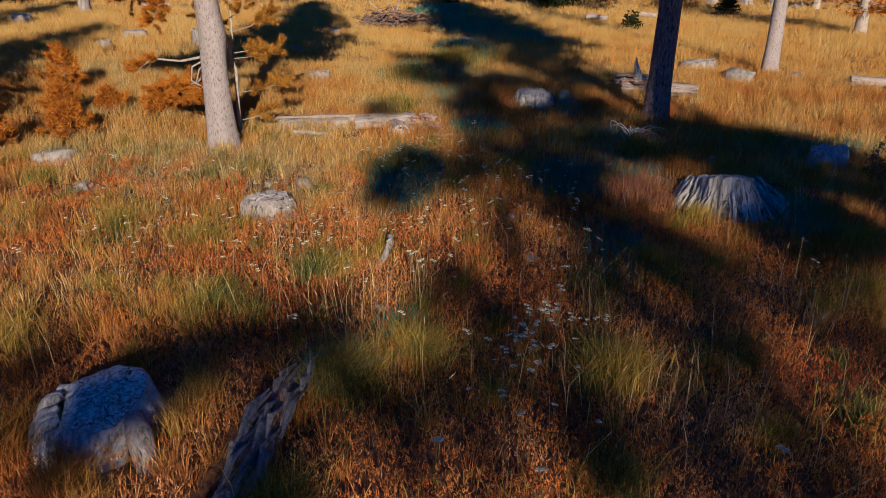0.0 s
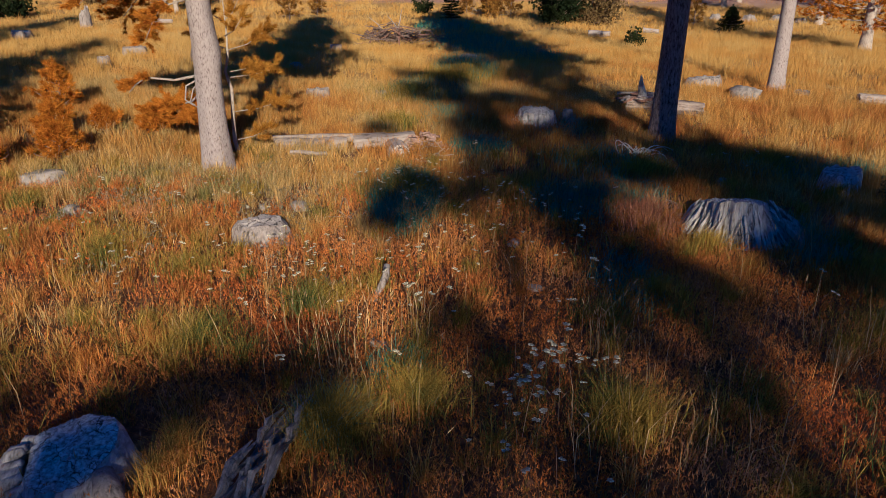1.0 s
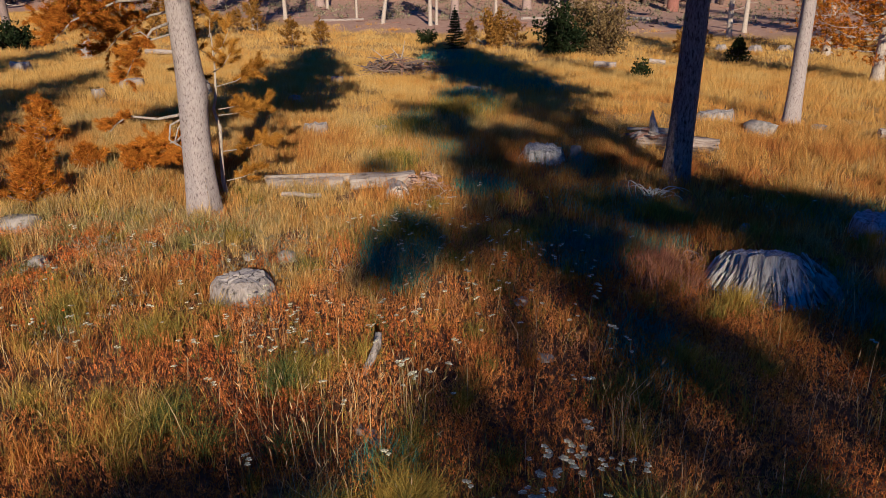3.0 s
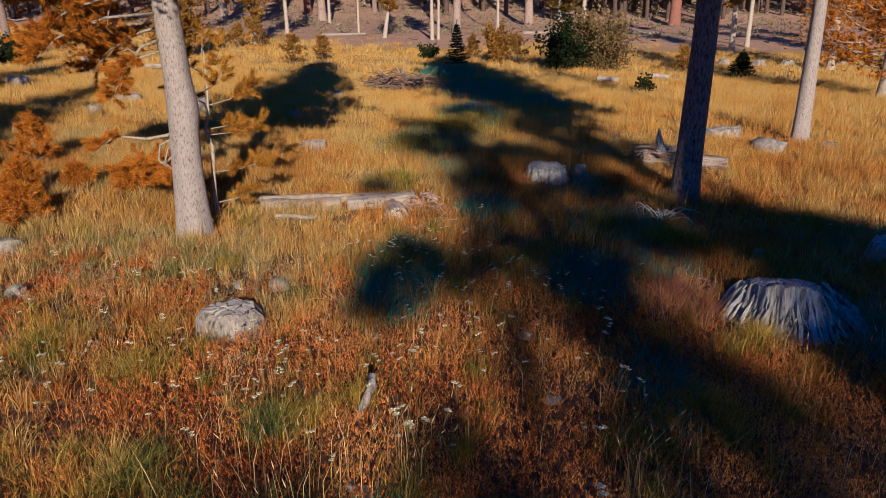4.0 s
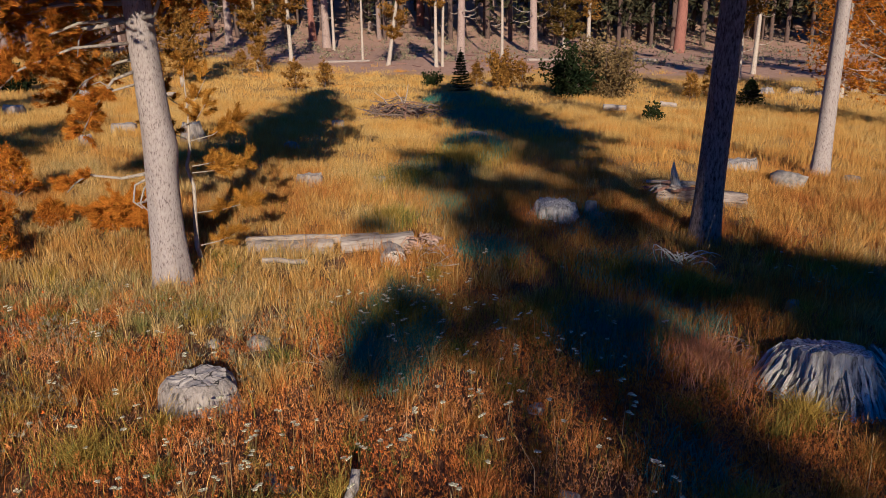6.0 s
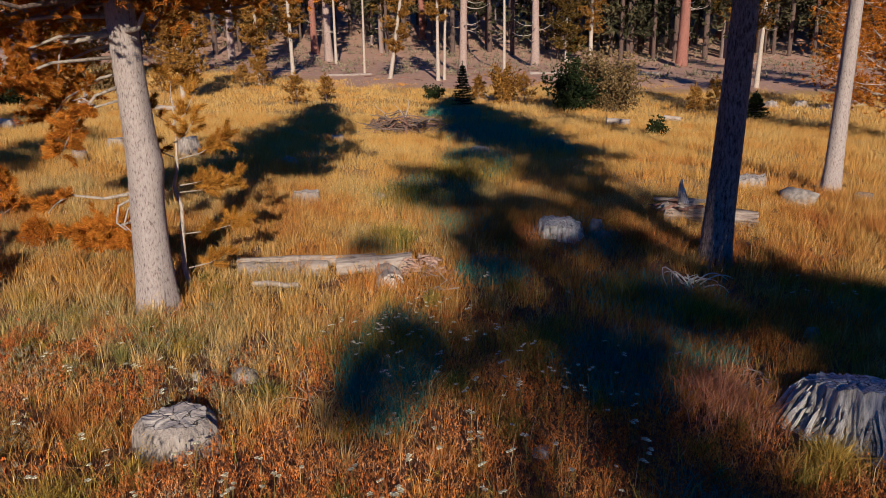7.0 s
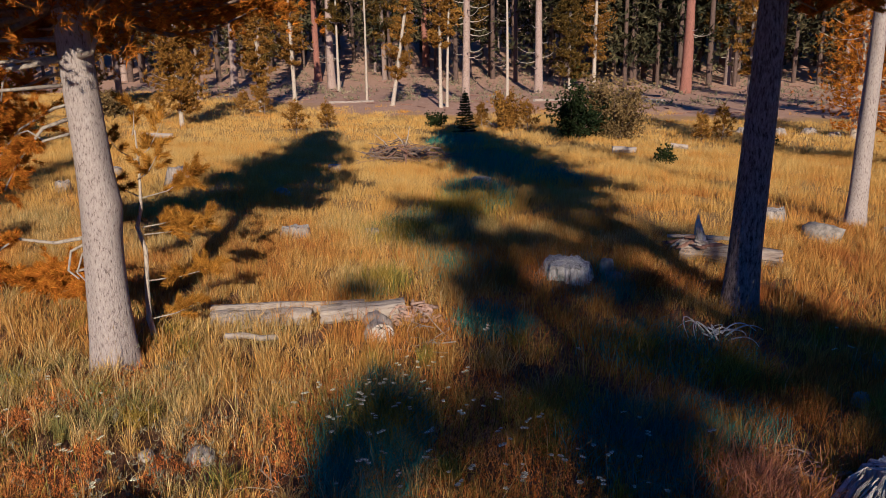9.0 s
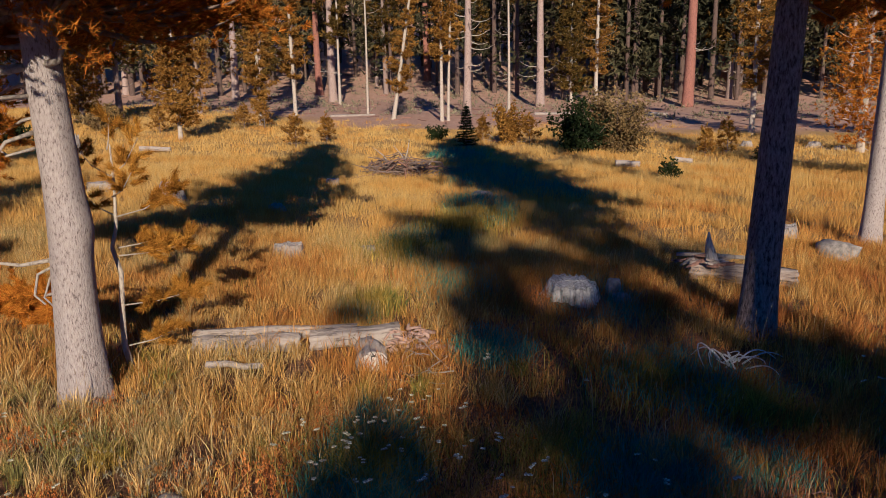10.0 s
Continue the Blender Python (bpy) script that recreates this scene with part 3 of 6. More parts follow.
def sapling(x, y, h, r, label, seed=1, mat=None, whorls=6, group="young pines in the meadow", name="pine_sapling", tufts=5, length=0.1, width=0.012, count=16):
    """A young pine with whorls of upturned boughs."""
    rng = np.random.RandomState(seed)
    t = thing(name, x, y, label, "sapling", group)
    part("stem", Geo().tube([(0, 0, -0.05), (0.02 * h, 0, h * 0.5), (0, 0, h)], [0.012 + 0.014 * h, 0.008 + 0.008 * h, 0.004], 6).mesh("stem", BARK_DARK), t)
    wood, cs, ws = Geo(), [], []
    for i in range(whorls):
        s = (i + 0.3) / whorls
        for k in range(6):
            az = k * 1.047 + rng.uniform(-0.4, 0.4) + i
            reach = r * (1 - s) ** 0.8 * rng.uniform(0.7, 1.15) + 0.04 * h
            line = bough_line(h * (0.08 + 0.85 * s), az, reach, rng.uniform(0.2, 0.75), lambda z: (0, 0), 0.05)
            wood.tube(line, [0.012 * (1 - 0.7 * q) for q in np.linspace(0, 1, 5)], 4, False)
            for q in rng.uniform(0.3, 1.05, tufts):
                p = line[0] + (line[-1] - line[0]) * q + rng.normal(size=3) * 0.05 * h * 0.5
                cs.append(p)
                d = np.array([math.cos(az), math.sin(az), 0.8])
                ws.append(d / np.linalg.norm(d))
    cs.append(np.array([0, 0, h])), ws.append(np.array([0, 0, 1.0]))
    tagged(part("branchwork", wood.mesh("branchwork", BARK_DARK), t), kind="stuff")
    part("needles", tri_mesh("needles", needle_arrays(np.array(cs), np.array(ws), count, length, width, rng), mat or NEEDLE), t)
    return t


def fir(x, y, h, r, label, seed=1):
    """A small dense fir: level whorls of boughs that shorten to a point."""
    rng = np.random.RandomState(seed)
    t = thing("fir_sapling", x, y, label, "sapling", "firs")
    part("stem", Geo().tube([(0, 0, -0.05), (0, 0, h * 0.5), (0, 0, h)], [0.05, 0.03, 0.006], 6).mesh("stem", BARK_DARK), t)
    wood, cs, ws = Geo(), [], []
    for i in range(15):
        s = i / 15
        for k in range(9):
            az = 0.7 * k + rng.uniform(-0.3, 0.3) + i
            reach = r * (1 - s) * rng.uniform(0.75, 1.15) + 0.05
            line = bough_line(h * (0.06 + 0.9 * s), az, reach, rng.uniform(-0.15, 0.15), lambda z: (0, 0), 0.08)
            wood.tube(line, [0.01 * (1 - 0.7 * q) for q in np.linspace(0, 1, 5)], 4, False)
            for q in np.linspace(0.15, 1.0, 7):
                cs.append(line[0] + (line[-1] - line[0]) * q)
                ws.append(np.array([math.cos(az), math.sin(az), 0.15]))
    for z in np.linspace(0.9, 1.02, 5):
        cs.append(np.array([0, 0, h * z])), ws.append(np.array([0, 0, 1.0]))
    tagged(part("branchwork", wood.mesh("branchwork", BARK_DARK), t), kind="stuff")
    part("needles", tri_mesh("needles", needle_arrays(np.array(cs), np.array(ws), 8, 0.11, 0.03, rng), DARKLEAF), t)
    return t


def shrub(x, y, h, r, label, mat, seed=1, stems=26, leaves=2600, leaf=0.07, squash=1.0):
    """A rounded many-stemmed shrub with an uneven crown of small leaves."""
    rng = np.random.RandomState(seed)
    t = thing("shrub", x, y, label, "shrub")
    wood, cs, ws = Geo(), [], []
    for i in range(stems):
        az, e = rng.uniform(0, 6.28), rng.uniform(0.25, 1.45)
        reach = rng.uniform(0.45, 1.2)
        tip = np.array([math.cos(az) * math.cos(e) * r * reach, math.sin(az) * math.cos(e) * r * reach * squash, (0.25 + 0.75 * math.sin(e)) * h * reach])
        mid = tip * (0.45, 0.45, 0.55) + rng.normal(size=3) * 0.06 * r
        wood.tube([(0, 0, -0.05), mid, tip], [0.03, 0.018, 0.005], 4, False)
        k = leaves // stems
        q = rng.uniform(0.35, 1.05, (k, 1))
        c = np.where(q < 0.5, mid * q * 2, mid + (tip - mid) * (q * 2 - 1)) + rng.normal(size=(k, 3)) * (0.15 * r, 0.15 * r, 0.12 * h) * rng.uniform(0.5, 1.3)
        cs.append(c)
        d = rng.normal(size=(k, 3)) + (0, 0, 0.4)
        ws.append(d / np.linalg.norm(d, axis=1, keepdims=True))
    cs, ws = np.concatenate(cs), np.concatenate(ws)
    cs[:, 2] = np.maximum(cs[:, 2], 0.03)
    tagged(part("branchwork", wood.mesh("branchwork", TWIG_DARK), t), kind="stuff")
    part("leaves", tri_mesh("leaves", needle_arrays(cs, ws, 4, leaf * 1.5, leaf, rng), mat), t)
    return t


def clump_pine(x, y, height, radius, clumps, label, seed):
    """An old open pine: bare stem and separate bushy clumps at its bough ends (offset, height, half-width, half-height, fullness)."""
    rng = np.random.RandomState(seed)
    tree = thing("pine_tree", x, y, label, "tree", "pines behind the meadow")
    part("trunk", trunk_mesh(height, radius, BARK_DARK, lambda z: (0, 0), rng, 12, 1.0, 1.3, 0.5), tree)
    for dx, z, rx, rz, *thin in clumps:
        k = int(150 * math.pi * rx * rz * (thin[0] if thin else 1)) + 8
        b = part("bough", Geo().tube([(0, 0, z - 0.5), (dx * 0.6, 0.1, z - 0.15), (dx, 0, z)], [0.05, 0.04, 0.015], 5).mesh("bough", BARK_DARK), tree)
        p = rng.normal(size=(k, 3))
        p *= (rng.uniform(0, 1, k) ** 0.4 / np.linalg.norm(p, axis=1))[:, None]
        c = p * (rx, rx * 0.6, rz) + (dx, 0, z)
        part("needles", tri_mesh("needles", needle_arrays(c, p, 10, 0.24, 0.09, rng, 0.5), OLIVE), b)
    return tree


# ---- dead wood and stones ----
def stump(x, y, h, r_top, r_base, label, seed=1, mat=None, top=None, jag=0.06, slope=(0, 0), seg=56, flute=0.07, roots=0.25, group="", squash=1.0, turn=0.0, bevel=0.05):
    """A weathered stump: fluted sides that flare into roots, a rough sloping cut and a top face with cracks."""
    rng = np.random.RandomState(seed)
    t = thing("tree_stump", x, y, label, "stump", group, turn=turn)
    ph = rng.uniform(0, 6.28, 8)
    jags = rng.uniform(-1, 1, seg)
    rows = 12

    def flutes(a):
        return 0.5 * math.sin(5 * a + ph[0]) + 0.35 * math.sin(9 * a + ph[1]) + 0.3 * math.sin(17 * a + ph[2]) + 0.25 * math.sin(29 * a + ph[3])

    v, f = [], []
    for i in range(rows):
        s = i / (rows - 1)
        for k in range(seg):
            a = 2 * math.pi * k / seg
            root = roots * max(0, math.sin(4 * a + ph[4]) * 0.6 + math.sin(3 * a + ph[5]) * 0.5) * (1 - s) ** 2
            r = (r_base + (r_top - r_base) * s ** 0.55) * (1 - bevel * max(0, s - 0.8) / 0.2) * (1 + 0.07 * math.sin(2 * a + ph[6]) + 0.05 * math.sin(3 * a + ph[7])) * (1 + flute * flutes(a) * (0.5 + 0.5 * (1 - s)) + root)
            n1 = noise.noise(Vector((math.cos(a) * 7, math.sin(a) * 7, s * h * 2.5 + seed)))
            n2 = noise.noise(Vector((math.cos(a) * 19, math.sin(a) * 19, s * h * 5 + seed)))
            r *= 1 + flute * (1.0 * n1 + 0.7 * n2)
            top_z = h * (1 + 0.18 * noise.noise(Vector((math.cos(a) * 1.6, math.sin(a) * 1.6, seed * 3.7))) + slope[0] * math.cos(a) + slope[1] * math.sin(a)) + jag * jags[k] * (0.4 + 0.6 * max(0, math.sin(2 * a + ph[6])))
            v.append((r * math.cos(a), r * math.sin(a) * squash, -0.12 + (top_z + 0.12) * s))
    for i in range(rows - 1):
        for k in range(seg):
            f.append((i * seg + k, i * seg + (k + 1) % seg, (i + 1) * seg + (k + 1) % seg, (i + 1) * seg + k))
    me = bpy.data.meshes.new("body")
    me.from_pydata(v, [], f)
    me.polygons.foreach_set("use_smooth", np.ones(len(me.polygons), bool))
    me.materials.append(mat or DEAD)
    part("body", me, t)
    rim = v[(rows - 1) * seg:]
    tv, tf, rings = [], [], 9
    cracks = [(rng.uniform(-3.1, 3.1), rng.uniform(0.02, 0.05), rng.uniform(0.02, 0.10) * r_top) for _ in range(7)]
    for i in range(rings):
        q = 1 - i / rings
        for k in range(seg):
            x0, y0, z0 = rim[k]
            zc = h * (1 + (slope[0] * x0 + slope[1] * y0) / max(r_top, 0.05) * q)
            z = z0 * q ** 3 + zc * (1 - q ** 3) + 0.05 * r_top * (1 - q) + 0.008 * math.sin(9 * x0 * q / r_top + ph[7]) * (1 - q ** 4)
            ang = math.atan2(y0, x0)
            for c0, wide, deep in cracks:
                gap = abs((ang - c0 + math.pi) % (2 * math.pi) - math.pi) * q
                z -= deep * max(0, 1 - gap / wide) * min(1, (1 - q) * 8 + 0.6)
            z += 0.03 * r_top * noise.noise(Vector((x0 * q * 9, y0 * q * 9, seed))) * min(1, (1 - q) * 5)
            tv.append((x0 * q * 0.995, y0 * q * 0.995, z + 0.002))
    tv.append((0, 0, h + 0.04 * r_top))
    for i in range(rings - 1):
        for k in range(seg):
            tf.append((i * seg + k, i * seg + (k + 1) % seg, (i + 1) * seg + (k + 1) % seg, (i + 1) * seg + k))
    for k in range(seg):
        tf.append(((rings - 1) * seg + k, (rings - 1) * seg + (k + 1) % seg, rings * seg))
    me = bpy.data.meshes.new("top_face")
    me.from_pydata(tv, [], tf)
    me.polygons.foreach_set("use_smooth", np.ones(len(me.polygons), bool))
    me.materials.append(top or DEAD_TOP)
    part("top_face", me, t, "cracked weathered cut face")
    return t


def fallen_log(p0, p1, r0, r1, label, seed=1, mat=None, seg=22, rows=26, bend=0.03, groove=0.10, name="fallen_log", sink=0.3, group=""):
    """A log on the grass: uneven round, grooved along the grain, with sawn or broken end faces."""
    rng = np.random.RandomState(seed)
    (x0, y0), (x1, y1) = p0, p1
    length = math.hypot(x1 - x0, y1 - y0)
    t = thing(name, x0, y0, label, "log", group, turn=math.degrees(math.atan2(y1 - y0, x1 - x0)))
    z_end = gz(x1, y1) - gz(x0, y0)
    ph = rng.uniform(0, 6.28, 6)
    v, f = [], []
    for i in range(rows):
        s = i / (rows - 1)
        r = r0 + (r1 - r0) * s
        for k in range(seg):
            a = 2 * math.pi * k / seg
            g = 1 + groove * (0.5 * math.sin(5 * a + ph[0] + 1.2 * s) + 0.35 * math.sin(8 * a + ph[1]) + 0.3 * math.sin(13 * a + ph[2] + s)) + 0.05 * math.sin(9 * s + ph[3] + a)
            jag = 0.0
            if i in (0, rows - 1):
                jag = 0.12 * r * math.sin(7 * a + ph[4]) * (1 if i else -1)
            v.append((length * s + jag, bend * math.sin(3 * s * math.pi + ph[5]) + r * g * math.cos(a), z_end * s + r * (1 - 2 * sink * 0.5) + r * g * math.sin(a)))
    for i in range(rows - 1):
        for k in range(seg):
            f.append((i * seg + k, (i + 1) * seg + k, (i + 1) * seg + (k + 1) % seg, i * seg + (k + 1) % seg))
    me = bpy.data.meshes.new("body")
    me.from_pydata(v, [], f)
    me.polygons.foreach_set("use_smooth", np.ones(len(me.polygons), bool))
    me.materials.append(mat or LOG_WOOD)
    part("body", me, t)
    for ring, order in ((v[:seg], 1), (v[-seg:], -1)):
        c = tuple(np.mean(np.array(ring), 0) + (0.02 * order, 0, 0))
        me = bpy.data.meshes.new("end_face")
        me.from_pydata(list(ring) + [c], [], [(k, (k + 1) % seg, seg)[::order] for k in range(seg)])
        me.materials.append(DEAD_TOP)
        part("end_face", me, t, "pale cracked end grain")
    return t


def rock(x, y, sx, sy, sz, label, seed=1, mat=None, name="rock", z=None, group="", category="rock"):
    rng = np.random.RandomState(seed)
    bm = bmesh.new()
    bmesh.ops.create_icosphere(bm, subdivisions=3, radius=1.0)
    o = rng.uniform(-50, 50, 3)
    for p in bm.verts:
        n = noise.noise(p.co * 1.1 + Vector(o)) * 0.45 + noise.noise(p.co * 2.7 + Vector(o)) * 0.25 + noise.noise(p.co * 6 + Vector(o)) * 0.08
        p.co *= 1 + n
        p.co.z = max(p.co.z, -0.5)
        if p.co.z > 0.62:
            p.co.z = 0.62 + (p.co.z - 0.62) * 0.35
        p.co = Vector((p.co.x * sx, p.co.y * sy, p.co.z * sz))
    me = bpy.data.meshes.new(name)
    bm.to_mesh(me)
    bm.free()
    me.polygons.foreach_set("use_smooth", np.ones(len(me.polygons), bool))
    me.materials.append(mat or STONE)
    ob = new(name, me)
    ob.matrix_world = pose(x, y, (gz(x, y) if z is None else z) + 0.1 * sz, 0, 0, rng.uniform(0, 360))
    return tagged(ob, label, category, group)


LOG_WOOD = dead_wood_material("weathered_log_wood", (0.52, 0.45, 0.42), (0.38, 0.315, 0.29), (0.08, 0.06, 0.055), (0.12, 1, 1), 24.0)
LOG_SLATE = dead_wood_material("dark_rotting_log_wood", (0.52, 0.48, 0.47), (0.18, 0.16, 0.16), (0.014, 0.012, 0.012), (0.12, 1, 1), 20.0)

# ---- the near trees ----
left_pine()
thin_sapling()
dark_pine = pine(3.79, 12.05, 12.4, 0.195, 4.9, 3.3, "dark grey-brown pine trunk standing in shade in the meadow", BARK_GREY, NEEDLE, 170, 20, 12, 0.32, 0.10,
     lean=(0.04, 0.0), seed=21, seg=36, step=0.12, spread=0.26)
rng = np.random.RandomState(21)
for pts, k in (([(0.3, 0, 4.3), (0.8, 0.1, 4.0), (1.3, 0.1, 3.7)], 40), ([(0.3, 0.1, 4.5), (1.0, 0.5, 4.2), (1.9, 0.6, 3.9)], 40), ([(0.3, 0.2, 4.1), (0.7, 0.8, 3.9), (1.2, 1.1, 3.75)], 36), ([(0.0, 0.1, 4.4), (-0.5, 0.5, 4.2), (-0.9, 0.8, 4.1)], 24)):
    needle_bough(dark_pine, pts, k, 0.24, rng, NEEDLE, r0=0.03, count=40, length=0.1, width=0.011, wood=TWIG_DARK, label="shaded needled bough")
# boughs above the view, added to keep sun off the low crown
for k in range(9):
    px, py, pz = rng.uniform(0.2, 2.6), rng.uniform(-2.4, -1.5), rng.uniform(4.15, 4.9)
    needle_bough(dark_pine, [(0.15, 0, pz - 0.2), (px * 0.6, py * 0.6, pz - 0.05), (px, py, pz)], 40, 0.5, rng, NEEDLE, r0=0.03, count=26, length=0.2, width=0.035, wood=TWIG_DARK, label="unseen needled bough added to shade the crown")
pine(8.12, 17.2, 11.0, 0.168, 4.6, 1.7, "slim pale sunlit pine trunk in the meadow", BARK, NEEDLE, 46, 10, 10, 0.26, 0.035, lean=(0.015, 0), seed=22, seg=30, step=0.16, flare=1.35)
pine(16.5, 27.8, 9.5, 0.2, 0.9, 2.9, "bushy orange-needled pine with boughs to the ground", BARK_WHITE, NEEDLE, 150, 20, 12, 0.17, 0.034, seed=23, pointed=0.6)
pine(22.2, 42.4, 10.0, 0.2, 0.6, 2.9, "bushy orange-needled pine with boughs to the ground", BARK_WHITE, NEEDLE, 110, 20, 11, 0.2, 0.045, dead=3, seed=24, pointed=0.5)

# ---- unseen pines behind the way, added so their shade falls over the grass ahead ----
pine(5.75, -3.0, 15.0, 0.34, 8.0, 2.4, "tall grey-brown pine casting a long shadow", BARK_DARK, OLIVE, 90, 16, 9, 0.32, 0.10, seed=31, group="pines behind the meadow")
SHADE_AT = (5.85, -24.5)


def clump_over(x, y, rx, ry, full):
    """A clump of the old pine's crown whose shade falls round (x, y) on the meadow."""
    run = y - SHADE_AT[1]
    return (x - DRIFT * run - SHADE_AT[0], gz(x, y) + 0.12 - gz(*SHADE_AT) + SLOPE * run, rx, ry * SLOPE, full)


# unseen pines; each clump is placed for the shade patch it throws
clump_pine(*SHADE_AT, 17.4, 0.11, [clump_over(*c) for c in (
    (-0.55, 8.9, 0.46, 1.0, 0.24), (-0.58, 7.8, 0.4, 0.8, 0.26), (-0.12, 8.7, 0.34, 0.9, 0.22),
    (-0.35, 16.0, 0.8, 1.6, 0.3), (0.1, 17.2, 0.7, 1.8, 0.35), (-0.9, 18.6, 0.5, 1.0, 0.25), (0.7, 20.5, 0.9, 2.4, 0.28), (-1.15, 12.3, 0.35, 0.4, 0.22),
    (0.6, 12.5, 0.6, 1.0, 0.5), (1.25, 12.0, 0.5, 1.0, 0.25), (1.5, 15.4, 0.6, 1.0, 0.35), (2.0, 18.0, 0.7, 2.0, 0.25),
    (2.45, 10.6, 0.7, 1.6, 0.22), (2.7, 12.6, 0.7, 1.4, 0.25), (1.75, 9.6, 0.5, 1.1, 0.3), (1.5, 8.2, 0.45, 0.8, 0.35), (1.1, 7.4, 0.5, 0.6, 0.2), (2.0, 7.1, 0.4, 0.5, 0.1),
    (1.7, 6.3, 0.5, 0.8, 0.34), (1.5, 5.2, 0.45, 0.6, 0.12), (2.0, 4.0, 0.4, 0.6, 0.12), (2.7, 5.7, 0.6, 0.8, 0.08), (3.2, 4.3, 0.5, 0.6, 0.14), (3.75, 5.8, 0.6, 0.8, 0.25), (2.5, 8.95, 0.6, 0.35, 0.2), (1.65, 8.9, 0.5, 0.5, 0.14), (0.55, 11.4, 0.4, 0.5, 0.3), (2.3, 6.2, 0.45, 0.6, 0.14), (0.15, 15.0, 0.6, 0.8, 0.22), (0.6, 13.5, 0.5, 0.8, 0.22), (2.6, 9.7, 0.5, 0.5, 0.12), (1.0, 9.4, 0.5, 0.5, 0.14), (3.9, 8.8, 0.5, 0.5, 0.12), (1.9, 12.6, 0.6, 0.7, 0.16), (2.3, 14.6, 0.7, 1.0, 0.18), (0.9, 15.6, 0.6, 1.0, 0.2), (0.0, 5.2, 0.4, 0.35, 0.4),
    (0.7, 6.6, 0.8, 1.2, 0.08), (0.5, 10.0, 0.8, 1.6, 0.09), (0.5, 4.5, 0.6, 0.6, 0.06), (0.3, 3.4, 0.9, 0.5, 0.35), (1.4, 3.0, 0.8, 0.5, 0.35), (-0.6, 3.7, 0.5, 0.3, 0.3),
    (3.55, 7.2, 0.5, 0.6, 0.2), (3.4, 8.1, 0.4, 0.4, 0.08), (0.95, 5.0, 0.6, 0.5, 0.05), (2.3, 4.9, 0.5, 0.5, 0.1), (4.1, 7.0, 0.55, 1.0, 0.3),
    (0.9, 10.0, 0.55, 0.8, 0.22), (0.5, 8.6, 0.5, 0.6, 0.14), (1.9, 9.5, 0.6, 0.8, 0.1), (1.0, 14.2, 0.7, 1.5, 0.24), (2.6, 15.5, 0.8, 1.6, 0.3), (1.8, 11.2, 0.8, 0.9, 0.14), (3.5, 6.5, 0.4, 0.4, 0.2))],
           "old open pine at the edge of the meadow", 33)
clump_pine(9.2, -23.5, 19.5, 0.26, [(-1.48, 12.33, 1.0, 0.32, 0.6), (-0.75, 12.8, 0.7, 0.25, 0.4), (-1.22, 14.73, 0.8, 0.36, 0.3), (-0.14, 14.53, 1.0, 0.22, 0.3), (-0.29, 12.3, 1.2, 0.5, 0.7), (-1.4, 11.2, 0.75, 0.4, 0.4), (-0.9, 11.7, 0.8, 0.35, 0.4), (0.5, 11.6, 0.9, 0.45, 0.4), (0.2, 10.6, 0.9, 0.45, 0.4), (0.9, 12.3, 0.8, 0.25, 0.4), (-1.9, 13.3, 0.8, 0.3, 0.4), (-1.1, 16.1, 1.1, 0.6, 0.2), (-1.2, 17.6, 1.2, 0.7, 0.16), (-1.15, 19.3, 1.1, 0.6, 0.16)],
           "old open pine at the edge of the meadow", 34)
clump_pine(1.7, -26.0, 10.8, 0.16, [(0.05, 10.86, 0.3, 0.1, 0.8), (0.19, 10.98, 0.3, 0.05), (0.53, 11.03, 0.32, 0.06), (0.97, 11.06, 0.32, 0.08), (-0.59, 10.98, 0.2, 0.1), (1.35, 11.1, 0.28, 0.06), (1.1, 10.5, 0.3, 0.2), (-0.9, 9.6, 0.5, 0.3, 0.5)],
           "old open pine at the edge of the meadow", 35)

pine(-8.8, 1.5, 9.0, 0.2, 3.2, 2.1, "bushy olive pine beside the meadow", BARK_DARK, OLIVE, 70, 14, 9, 0.32, 0.09, seed=37)
pine(-15.5, 12.0, 10.0, 0.2, 3.5, 2.2, "bushy pine beside the meadow", BARK_DARK, OLIVE, 70, 14, 9, 0.32, 0.09, seed=38)

